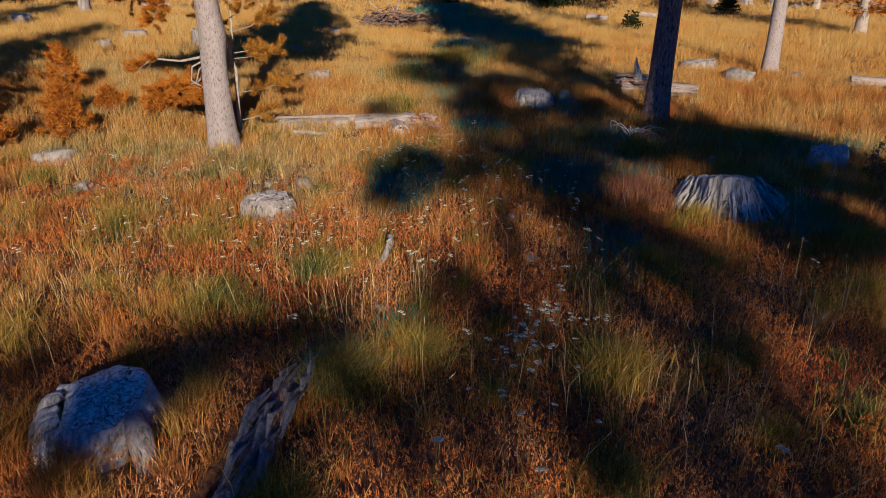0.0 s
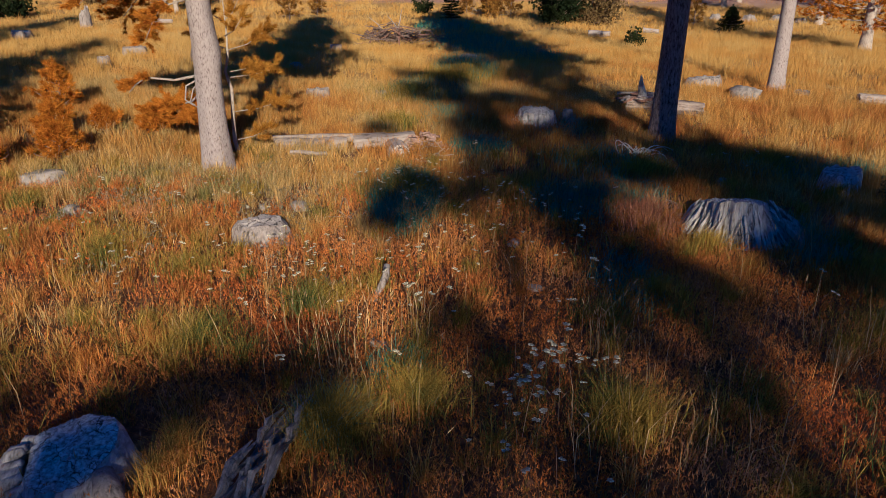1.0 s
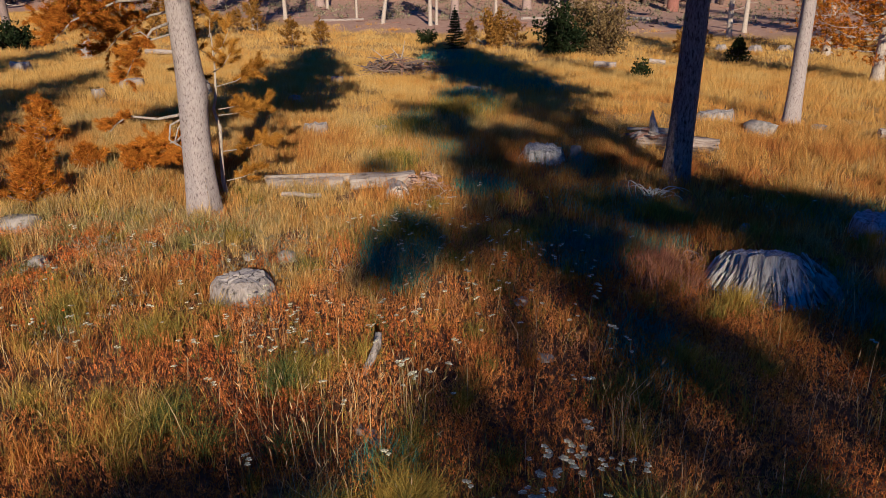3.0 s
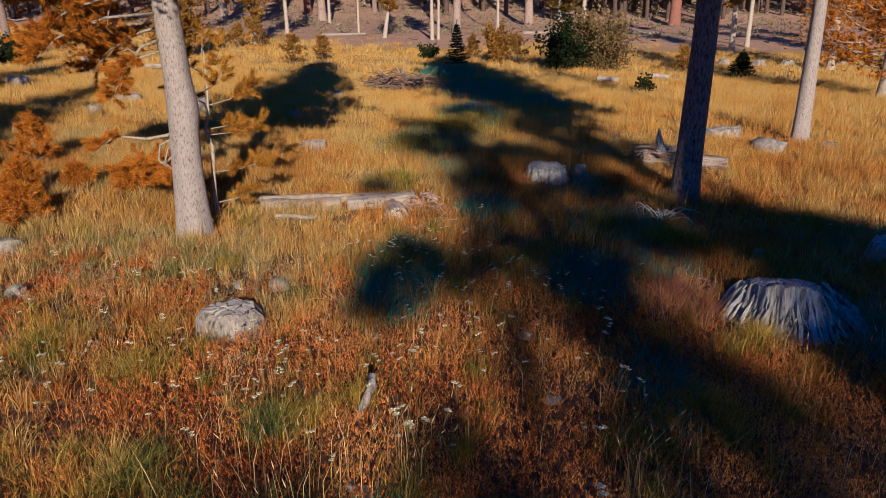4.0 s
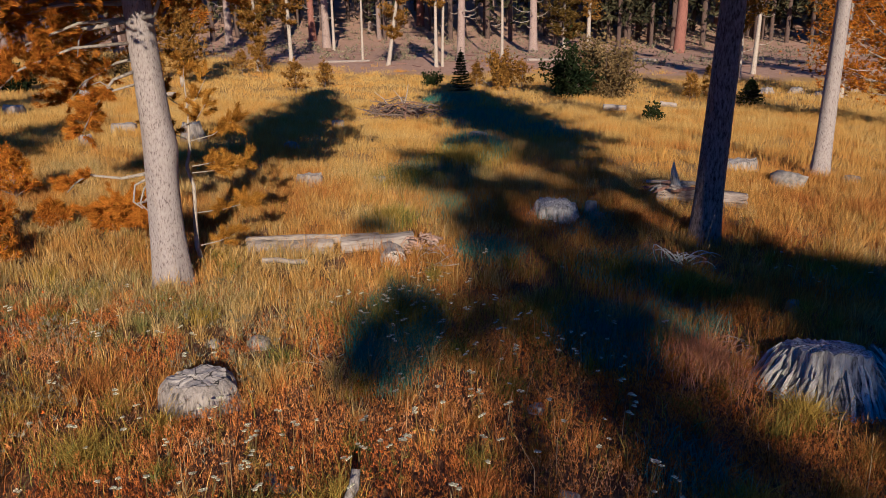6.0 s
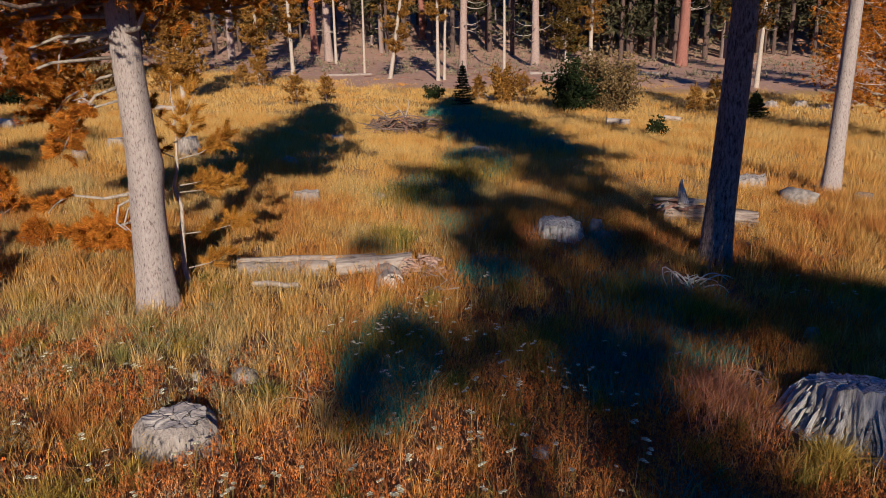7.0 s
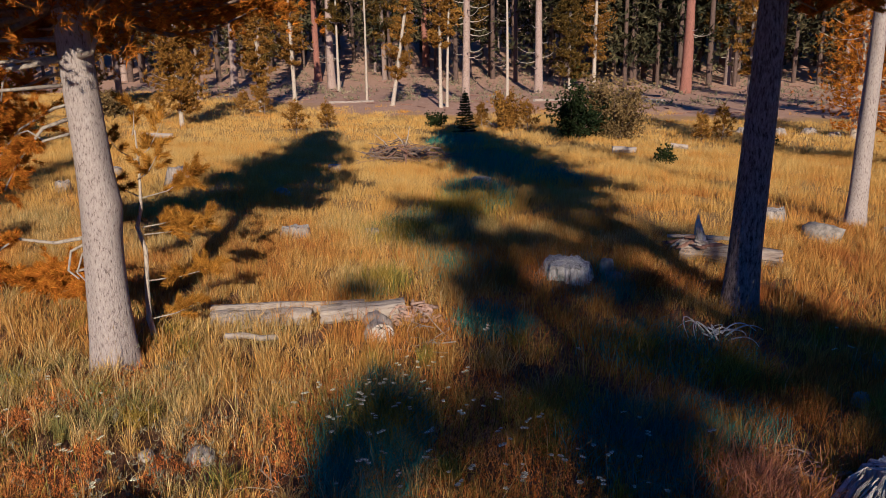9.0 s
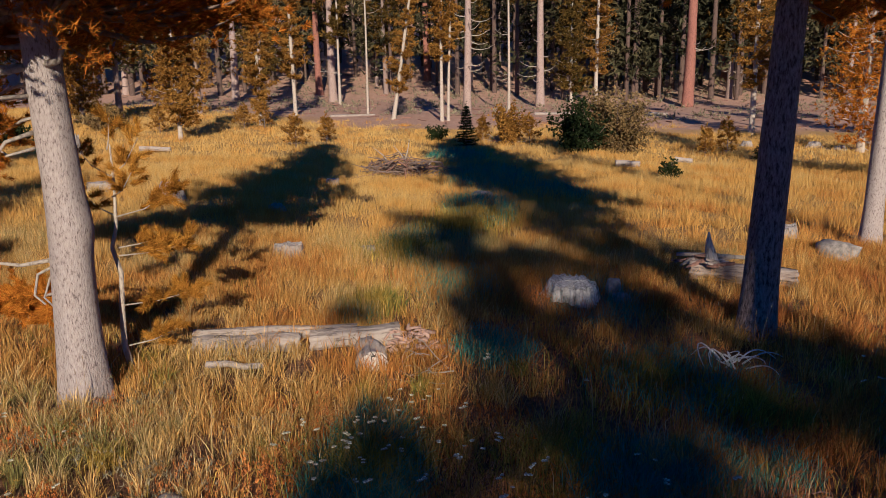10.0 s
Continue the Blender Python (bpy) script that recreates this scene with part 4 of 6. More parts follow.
# ---- trees at the edge of the wood: x, y, height, radius, crown base, crown radius, bark, leaf, boughs, lean, dead branches, label ----
EDGE = [
    (-24.7, 81.7, 22, 0.42, 11, 2.6, BARK_FAR, OLIVE, 46, 0, 8, "tall grey pine trunk at the wood's edge"),
    (-13.9, 53.1, 13, 0.13, 0.8, 1.25, BARK_WHITE, OCHRE, 75, 0, 0, "narrow orange-needled pine clothed to the ground"),
    (-13.3, 61.2, 14, 0.17, 3.0, 1.3, BARK_WHITE, OCHRE, 60, 0, 0, "slender pale-stemmed pine with orange boughs"),
    (-17.0, 90.0, 23, 0.45, 10, 2.6, BARK_RED, OLIVE, 44, 0, 6, "reddish-brown pine trunk in broken shade"),
    (-13.9, 82.3, 24, 0.45, 11, 2.4, BARK_FAR, OLIVE, 44, 0, 9, "tall pale pine with dark burnt patches"),
    (-12.2, 77.0, 15, 0.16, 6, 1.2, BARK_WHITE, OLIVE, 26, 0, 2, "thin bleached pine stem"),
    (-7.6, 64.0, 15, 0.11, 9, 0.5, BARK_WHITE, OLIVE, 0, 0, 3, "thin bleached standing dead stem"),
    (-11.0, 100.0, 18, 0.24, 9, 1.5, BARK_FAR, OLIVE, 30, 0, 3, "thin pale pine stem in the wood"),
    (-5.0, 58.9, 13, 0.17, 2.0, 1.2, BARK_WHITE, OCHRE, 46, 0.175, 0, "leaning bleached pine with orange boughs"),
    (-4.3, 104.0, 25, 0.5, 12, 2.6, BARK_RED, OLIVE, 46, 0, 6, "dark reddish pine trunk in the wood"),
    (-1.1, 58.1, 13, 0.15, 4.5, 1.2, BARK_WHITE, OCHRE, 44, 0.01, 0, "pale twin pine stem with orange boughs"),
    (-0.6, 58.6, 12, 0.13, 5.5, 1.0, BARK_WHITE, OCHRE, 30, 0.03, 0, "pale twin pine stem with orange boughs"),
    (0.98, 64.5, 22, 0.36, 13, 2.2, BARK_FAR, OLIVE, 44, 0.005, 22, "tall pink-grey pine with many bare branches"),
    (6.6, 118.0, 24, 0.42, 10, 2.6, BARK_DARK, OLIVE, 44, 0, 4, "dark pine trunk deep in the wood"),
    (5.0, 71.8, 17, 0.15, 10, 1.0, BARK_WHITE, OLIVE, 18, 0.004, 4, "thin straight bleached pine stem"),
    (8.9, 79.7, 24, 0.45, 11, 2.6, BARK_FAR, OLIVE, 46, 0.01, 9, "stout pink-barked pine with broken shade on it"),
    (13.3, 86.0, 14, 0.2, 1.2, 1.9, BARK_WHITE, OLIVE, 70, 0, 0, "bushy olive pine with drooping boughs"),
    (15.9, 84.5, 17, 0.26, 3.5, 2.1, BARK_WHITE, OCHRE, 64, 0, 0, "pale-stemmed pine with heavy orange boughs"),
    (27.0, 122.0, 25, 0.46, 9, 2.8, BARK_DARK, OLIVE, 46, 0, 5, "dark pine trunk deep in the wood"),
    (25.8, 83.0, 27, 0.62, 13, 3.0, BARK_RED, OLIVE, 50, 0.012, 5, "massive red-barked pine at the wood's edge"),
    (38.0, 105.0, 26, 0.55, 12, 3.0, BARK_RED, OLIVE, 46, 0, 16, "red-barked pine with long bare branches"),
    (20.3, 52.3, 14, 0.19, 3.2, 1.5, BARK_WHITE, OCHRE, 62, 0, 0, "pale-stemmed young pine with orange boughs"),
    (23.2, 56.7, 13, 0.18, 8, 1.0, BARK_WHITE, OLIVE, 20, 0.04, 3, "thin pale leaning pine stem"),
    (-15.3, 42.3, 7.6, 0.13, 0.9, 1.6, BARK_WHITE, OCHRE, 60, 0, 0, "young orange-needled pine on the meadow"),
    (-25.6, 56.6, 15, 0.24, 4, 2.2, BARK_DARK, OLIVE, 50, 0, 4, "dark pine trunk in shade"),
    (-42.0, 92.0, 20, 0.42, 9, 2.6, BARK_FAR, OLIVE, 40, 0, 5, "tall grey pine trunk at the wood's edge"),
    (-24.2, 40.7, 15, 0.22, 5, 2.2, BARK_DARK, OLIVE, 46, -0.02, 2, "slender pine trunk in blue shade"),
    (-27.5, 54.6, 9, 0.18, 0.6, 2.2, BARK_DARK, OCHRE, 70, 0, 0, "bushy orange-needled pine at the meadow's edge"),
    (-21.5, 62.0, 13, 0.2, 2.0, 1.7, BARK_DARK, OCHRE, 56, 0, 0, "bushy orange-needled pine at the wood's edge"),
    (-34.0, 66.0, 13, 0.2, 1.0, 2.3, BARK_DARK, OCHRE, 60, 0, 0, "bushy orange-needled pine at the wood's edge"),
    (-19.0, 72.0, 16, 0.25, 3.0, 1.8, BARK_FAR, OLIVE, 56, 0, 3, "olive-needled pine at the wood's edge"),
    (32.0, 62.0, 14, 0.22, 1.5, 2.2, BARK_FAR, OCHRE, 66, 0, 0, "bushy orange-needled pine at the wood's edge"),
    (29.5, 49.0, 11, 0.18, 0.8, 2.2, BARK_FAR, OCHRE, 66, 0, 0, "bushy orange-needled pine at the wood's edge"),
    (33.0, 90.0, 22, 0.4, 5.0, 2.8, BARK_DARK, OLIVE, 60, 0, 6, "dark olive pine in the wood"),
    (-9.0, 92.0, 20, 0.3, 5.0, 2.2, BARK_DARK, OLIVE, 60, 0, 4, "dark olive pine in the wood"),
    (1.8, 96.0, 22, 0.3, 5.0, 2.4, BARK_DARK, OLIVE, 60, 0, 4, "dark olive pine in the wood"),
    (18.5, 98.0, 22, 0.3, 6.0, 2.4, BARK_DARK, OLIVE, 60, 0, 4, "dark olive pine in the wood"),
]
for n, (x, y, h, r, cb, cr, bark, leaf, nb, ln_, dead, label) in enumerate(EDGE):
    young = leaf is OCHRE
    pine(x, y, h, r, cb, cr if young else cr * 1.3, label, bark, leaf, int(nb * 1.5), 24 if young else 18, 9 if young else 7, 0.22 if young else 0.42, 0.07 if young else 0.13, lean=(ln_, 0), dead=dead,
         seed=100 + n, pointed=0.45 if young else 0.6, group="pines at the wood's edge", step=1.2, spread=0.25, flare=1.2)

# ---- young pines, firs and shrubs on the meadow ----
for n, (x, y, h, r) in enumerate([(-7.3, 13.6, 0.95, 0.4), (-6.2, 11.3, 0.7, 0.34), (-5.75, 12.0, 0.45, 0.26), (-7.6, 10.4, 1.5, 0.6), (-8.3, 11.6, 1.6, 0.5), (-6.3, 9.4, 0.8, 0.4), (-5.6, 10.2, 0.6, 0.36), (-4.85, 11.9, 0.4, 0.3),
                                  (-8.2, 39.5, 1.7, 0.75), (-7.2, 42.7, 1.5, 0.6), (12.4, 38.5, 1.5, 0.5), (13.6, 38.9, 1.9, 0.6), (-12.9, 50.5, 1.9, 0.8), (-14.4, 51.0, 1.6, 0.8), (-18.5, 47.0, 1.7, 0.8), (4.2, 43.5, 1.7, 0.8), (1.6, 44.6, 1.5, 0.5)]):
    far = y > 30
    sapling(x, y, h, r, "young pine with upturned orange needle tufts", 40 + n, length=0.22 if far else 0.11, width=0.05 if far else 0.014, mat=OCHRE if far else NEEDLE, whorls=6 if not far else 5, tufts=3 if far else 6, count=13 if far else 30)
fir(0.62, 41.2, 2.35, 0.62, "small dark pointed fir on the meadow", 60)
fir(14.7, 36.6, 1.3, 0.75, "small dark fir in the grass", 61)
shrub(2.9, 42.7, 1.9, 1.1, "uneven orange-leaved shrub on the meadow", OCHRE, 62, 16, 1300, 0.10)
shrub(6.3, 39.6, 2.7, 1.5, "dark green leafy shrub on the meadow", DARKLEAF, 63, 34, 2400, 0.10)
shrub(8.6, 39.9, 2.5, 2.0, "broad tan-leaved shrub on the meadow", TANLEAF, 64, 40, 3400, 0.09)
shrub(7.7, 41.2, 3.0, 1.5, "tall tan-leaved shrub behind the dark one", TANLEAF, 65, 30, 2000, 0.10)
shrub(-1.1, 44.6, 0.9, 0.8, "low dark shrub in shade", DARKLEAF, 66, 16, 600, 0.08)
shrub(7.7, 28.6, 0.6, 0.7, "low dark green shrub in the grass", DARKLEAF, 67, 14, 500, 0.06)
shrub(-22.0, 47.5, 1.7, 1.6, "rounded tan shrub at the meadow's edge", TANLEAF, 68, 26, 1600, 0.10)
shrub(5.6, 8.4, 0.5, 0.38, "low dry leafy herb in the grass", TANLEAF, 69, 20, 700, 0.022)
shrub(-22.5, 38.0, 1.2, 1.8, "dark shrub in deep shade", DARKLEAF, 70, 24, 1200, 0.1)

# ---- stumps ----
big = stump(-2.0, 3.37, 0.25, 0.27, 0.33, "large weathered grey stump with a split side near fallen wood", 71, DEAD_SPLIT, DEAD_SILVER, 0.006, (0.05, 0.27), 130, 0.045, 0.5, bevel=0.1)
part("root", Geo().tube([(0.2, -0.1, 0.18), (0.27, -0.2, 0.12), (0.34, -0.32, 0.02), (0.38, -0.4, -0.08)], [0.06, 0.075, 0.065, 0.045], 9).mesh("root", DEAD), big, "pale root flare")
rng = np.random.RandomState(71)
for n in range(11):
    a = radians(158 + 7.5 * n + rng.uniform(-3, 3))
    c = Vector((math.cos(a), math.sin(a) * 0.9, 0))
    z1 = 0.27 - 0.012 * n + rng.uniform(-0.03, 0.03)
    part("slab", Geo().tube([c * 0.40 + Vector((0, 0, -0.05)), c * 0.37 + Vector((0, 0, z1 * 0.5)), c * 0.32 + Vector((0, 0, z1 * 0.86)), c * 0.25 + Vector((0, 0, z1 * 0.98))], [0.06, 0.056, 0.042, 0.02], 7).mesh("slab", DEAD_SPLIT), big, "split grey slab standing off the side")

bs = stump(3.33, 7.76, 0.37, 0.35, 0.58, "broad silvery weathered stump with deeply furrowed sides", 72, DEAD_SLATE, DEAD_SILVER, 0.018, (-0.05, -0.22), 130, 0.09, 0.35, bevel=0.0)
rng = np.random.RandomState(72)
for n in range(120):
    a, q = rng.uniform(-math.pi - 0.3, 0.3), rng.uniform(0.35, 1.15)
    c, z1, out = Vector((math.cos(a), math.sin(a), 0)), 0.34 + rng.uniform(-0.2, 0.04), rng.uniform(0.54, 0.66)
    bend = Vector((-c.y, c.x, 0)) * rng.uniform(-0.05, 0.05)
    part("ridge", Geo().tube([c * out + Vector((0, 0, -0.03)), c * (out * 0.84) + bend + Vector((0, 0, z1 * 0.4)), c * (out * 0.74) + Vector((0, 0, z1 * 0.75)), c * rng.uniform(0.36, 0.42) + Vector((0, 0, z1))],
                             [0.022 * q, 0.02 * q, 0.015 * q, 0.005], 5).mesh("ridge", (PALE_TWIG, DEAD_SLATE, LOG_SLATE)[n % 3], False), bs)
for n in range(9):
    a = rng.uniform(-0.75, 0.35)
    c = Vector((math.cos(a), math.sin(a), 0))
    z1 = 0.26 + rng.uniform(-0.08, 0.06)
    part("slab", Geo().tube([c * 0.80 + Vector((0, 0, -0.04)), c * 0.66 + Vector((0, 0, z1 * 0.5)), c * 0.50 + Vector((0, 0, z1))], [0.05, 0.045, 0.02], 5).mesh("slab", DEAD, False), bs, "pale split slab")
stump(-1.94, 7.26, 0.22, 0.27, 0.33, "low bleached stump with a rounded cracked top in grass", 73, DEAD, DEAD_TOP, 0.012, (0.0, 0.03), 90, 0.05, 0.35, bevel=0.2)
stump(1.83, 13.45, 0.2, 0.35, 0.42, "grey stump with cracked sides in the shaded grass", 74, DEAD_SPLIT, DEAD_SILVER, 0.03, (-0.08, 0.12), 90, 0.15, 0.45, bevel=0.08)
stump(-2.68, 15.5, 0.2, 0.24, 0.30, "small bleached stump in golden grass", 75, DEAD, DEAD_TOP, 0.04, (0, 0), 40, 0.06, 0.2)
stump(-6.95, 20.9, 0.46, 0.26, 0.42, "weathered stump with dark cracks in golden grass", 76, DEAD, DEAD_SLATE, 0.06, (0, 0), 40, 0.12, 0.25)
stump(6.6, 17.9, 0.2, 0.38, 0.5, "broad low pale stump in golden grass", 77, DEAD, DEAD_TOP, 0.05, (0.1, 0), 44, 0.06, 0.2)
stump(5.5, 9.45, 0.26, 0.26, 0.33, "low blue-grey stump in shade", 78, DEAD_SLATE, DEAD_SLATE, 0.03, (0.1, 0.1), 44, 0.06, 0.2)
stump(-9.2, 19.6, 0.27, 0.17, 0.20, "small cut stump in dry grass", 79, DEAD, DEAD_TOP, 0.02, (0, 0), 32, 0.05, 0.15)
stump(-9.6, 22.6, 0.24, 0.33, 0.38, "low wide pale stump in dry grass", 80, DEAD, DEAD_TOP, 0.02, (0, 0), 32, 0.05, 0.15)
stump(-15.7, 27.2, 0.34, 0.32, 0.42, "grey stump in dry grass", 81, DEAD, DEAD_SLATE, 0.05, (0, 0), 32, 0.08, 0.2)
stump(-16.1, 33.0, 0.75, 0.2, 0.3, "jagged broken pale stump on the meadow", 82, DEAD, DEAD_TOP, 0.2, (0.2, 0), 32, 0.1, 0.2)
stump(-3.6, 24.8, 0.2, 0.2, 0.26, "low pale stump by a shadow's edge", 83, DEAD, DEAD_TOP, 0.02, (0, 0), 32, 0.05, 0.2)

for n, (x, y, h, r) in enumerate(((18.6, 43.6, 0.36, 0.5), (20.6, 44.2, 0.32, 0.6), (16.9, 44.6, 0.3, 0.4), (24.6, 45.6, 0.3, 0.5), (21.6, 43.4, 0.22, 0.5))):
    stump(x, y, h, r * 0.55, r * 1.25, "bleached old stump with spreading roots at the wood's edge", 240 + n, DEAD, DEAD_TOP, 0.07, (0.05, 0), 40, 0.16, 0.8)

# ---- logs ----
DEAD_LONG = dead_wood_material("rotting_grey_log_wood", (0.46, 0.39, 0.36), (0.25, 0.19, 0.17), (0.045, 0.035, 0.03), (0.12, 1, 1), 26.0)
LG = "logs in the meadow"
fallen_log((-2.66, 11.1), (-1.55, 11.38), 0.125, 0.11, "bleached log length lying in golden grass", 84, sink=0.5, group=LG)
fallen_log((-2.75, 11.38), (-0.95, 11.72), 0.075, 0.07, "slim bleached log lying behind a thicker one", 85, sink=-0.5, group=LG)
fallen_log((-1.45, 11.42), (-0.45, 11.62), 0.10, 0.13, "broken bleached log in golden grass", 86, groove=0.3, sink=0.3, group=LG)
fallen_log((-0.66, 10.78), (-0.76, 11.3), 0.15, 0.14, "short sawn log with a pale cut face", 87, groove=0.04, sink=0.6, group=LG, seg=30)
fallen_log((-2.3, 10.55), (-1.75, 10.6), 0.035, 0.03, "thin bleached stick in grass", 88, sink=-2.5, rows=10, seg=10, group=LG)
rr = fallen_log((3.82, 14.55), (5.27, 14.12), 0.16, 0.135, "rotting grey log with a torn root end", 89, DEAD_LONG, groove=0.2, sink=0.0, group=LG)
rng = np.random.RandomState(12)
for n in range(16):
    a = rng.uniform(-2.9, 0.2)
    c = Vector((rng.uniform(-0.05, 0.5), 0.2 * math.cos(a) - 0.02, 0.22 + 0.17 * abs(math.sin(a)) * rng.uniform(0.2, 1)))
    d = Vector((rng.uniform(-0.45, -0.1), rng.uniform(-0.18, 0.1), rng.uniform(-0.12, 0.12)))
    part("splinter", Geo().tube([c - d * 0.5, c, c + d * 0.6], [0.03, 0.035, 0.01], 5).mesh("splinter", ROT if n % 2 else LOG_WOOD, False), rr, "torn reddish splinter" if n % 2 else "")
part("spike", Geo().tube([(0.32, 0.05, 0.2), (0.29, 0.04, 0.42), (0.26, 0.03, 0.6), (0.255, 0.03, 0.74)], [0.12, 0.085, 0.045, 0.012], 6).mesh("spike", DEAD_SLATE, False), rr, "upright grey wooden spike")
part("branch", Geo().tube([(-0.2, 0.1, 0.36), (0.3, 0.14, 0.36), (1.0, 0.1, 0.34)], [0.03, 0.035, 0.03], 7).mesh("branch", TWIG), rr, "bare branch along the top")
dl = fallen_log((-1.16, 2.4), (-0.93, 4.15), 0.085, 0.06, "dark rotting log with hollow broken top beside a stump", 90, LOG_SLATE, groove=0.5, sink=0.2, group=LG, seg=30)
for n in range(34):
    s = rng.uniform(0.1, 1.6)
    y2, up = rng.uniform(-0.13, 0.09), rng.uniform(0.13, 0.24)
    part("slab", Geo().tube([(s - rng.uniform(0.1, 0.3), y2, up - 0.05), (s, y2 + 0.02, up), (s + rng.uniform(0.1, 0.3), y2, up - 0.04)], [0.008, 0.022, 0.005], 5).mesh("slab", LOG_SLATE if n % 2 else DEAD, False), dl, "" if n % 2 else "pale upturned splinter")
fallen_log((9.1, 15.4), (10.3, 15.2), 0.11, 0.1, "pale log in golden grass", 91, sink=-0.6, group=LG)
fallen_log((6.55, 32.0), (7.5, 31.9), 0.14, 0.12, "grey log in the grass", 92, sink=-0.8, rows=12, group=LG)
fallen_log((9.6, 34.2), (10.3, 34.0), 0.12, 0.1, "short pale log in the grass", 93, sink=-1.0, rows=12, group=LG)
fallen_log((-14.7, 35.9), (-13.3, 36.1), 0.10, 0.09, "broken pale log in the grass", 94, groove=0.3, sink=-0.8, rows=16, group=LG)
fallen_log((-10.2, 60.0), (-6.9, 62.6), 0.12, 0.09, "bleached fallen log on needle litter", 95, rows=12, group=LG)
fallen_log((7.0, 66.0), (10.4, 68.0), 0.14, 0.1, "bleached fallen log on needle litter", 96, rows=12, group=LG)
fallen_log((15.5, 70.0), (19.5, 69.0), 0.14, 0.12, "pale fallen log on needle litter", 97, rows=12, group=LG)
fallen_log((-1.14, 6.2), (-0.88, 6.0), 0.035, 0.03, "short dark stick in low herbs", 98, LOG_SLATE, rows=8, seg=10, group=LG)
fallen_log((-0.55, 5.05), (-0.38, 4.86), 0.03, 0.028, "short grey stick in low herbs", 99, LOG_SLATE, rows=8, seg=10, group=LG)
st = thing("standing_stick", -0.62, 5.75, "leaning bleached branch stub standing in low herbs", "stick")
part("stub", Geo().tube([(0.0, 0, -0.03), (0.06, 0.05, 0.08), (0.115, 0.14, 0.17), (0.125, 0.2, 0.26)], [0.026, 0.03, 0.034, 0.028], 8).mesh("stub", DEAD), st)

# ---- stones ----
SG = "stones in the grass"
for n, (x, y, sx, sy, sz, lab) in enumerate([
    (2.46, 13.75, 0.12, 0.12, 0.24, "small upright pale stone by a stump"), (2.5, 13.35, 0.17, 0.12, 0.12, "low pale stone by a stump"),
    (-1.3, 15.7, 0.2, 0.15, 0.16, "low grey stone in the grass"), (0.78, 22.4, 0.36, 0.3, 0.24, "flat grey stone in shade"), (-4.0, 19.7, 0.18, 0.15, 0.22, "grey stone in shade"),
    (8.38, 16.4, 0.18, 0.16, 0.2, "small pale stone in golden grass"), 
    (-5.3, 9.2, 0.3, 0.2, 0.2, "grey stone in a dark hollow"), (0.84, 6.1, 0.07, 0.06, 0.06, "small brown stone among herbs"),
    (0.76, 7.2, 0.07, 0.06, 0.08, "small dark stone among herbs"), (-4.3, 7.9, 0.09, 0.09, 0.16, "small grey stone in grass"),
    (-1.75, 8.3, 0.1, 0.09, 0.13, "small tan stone in grass"), (3.9, 9.5, 0.09, 0.08, 0.14, "pale chip of wood or stone"), (-2.2, 8.35, 0.06, 0.05, 0.08, "small pale stone in grass")]):
    rock(x, y, sx, sy, sz, lab, 200 + n, group=SG)
fl = rock(6.93, 16.2, 0.42, 0.24, 0.32, "flat pale stone slab in golden grass", 230, group=SG)


# ---- brush ----
def brush_pile(x, y, length, depth, height, count, label, seed, mats, rmax=0.03, reach=(0.6, 1.7)):
    """A heap of dead branches, every one its own part."""
    rng = np.random.RandomState(seed)
    t = thing("brush_pile", x, y, label, "brush pile")
    for n in range(count):
        c = np.array([rng.normal() * length * 0.28, rng.normal() * depth * 0.25, 0])
        c[2] = height * max(0, 1 - (c[0] / length * 2) ** 2) * rng.uniform(0.05, 0.9)
        a, e, L = rng.uniform(0, 6.28), rng.normal() * 0.25, rng.uniform(*reach)
        d = np.array([math.cos(a) * math.cos(e), 0.6 * math.sin(a) * math.cos(e), math.sin(e)]) * L
        p0, p2 = c - d * 0.5, c + d * 0.5
        p0[2], p2[2] = max(p0[2], 0.02), max(p2[2], 0.02)
        r = rng.uniform(0.35, 1) * rmax
        bow = rng.normal(size=3) * 0.14 * L
        line = [p0 + (p2 - p0) * s + bow * math.sin(math.pi * s) + rng.normal(size=3) * 0.025 * L * (0 < s < 1) for s in (0, 0.25, 0.5, 0.75, 1)]
        part("stick", Geo().tube(line, [r, r * 0.9, r * 0.75, r * 0.55, r * 0.3], 5).mesh("stick", mats[n % len(mats)]), t)
    return t


pile = brush_pile(-1.8, 27.6, 2.7, 1.5, 0.75, 170, "heap of dead grey-brown branches on the meadow", 301, [TWIG_DARK, TWIG_DARK, ROT], 0.032)
for p0, p1 in (((-0.3, 0, 0.4), (-0.9, 0, 1.05)), ((0.1, 0, 0.4), (0.35, 0, 1.3)), ((0.2, 0.1, 0.4), (-0.2, 0, 1.1)), ((0.7, 0, 0.1), (1.25, 0, 0.75))):
    part("stick", Geo().tube([p0, (Vector(p0) + Vector(p1)) / 2 + Vector((0.05, 0, 0.05)), p1], [0.03, 0.022, 0.008], 5).mesh("stick", TWIG), pile, "long branch poking out")
tangle = thing("brush_pile", 3.2, 11.15, "tangle of bare crooked branches in shade", "brush pile")
rng = np.random.RandomState(302)
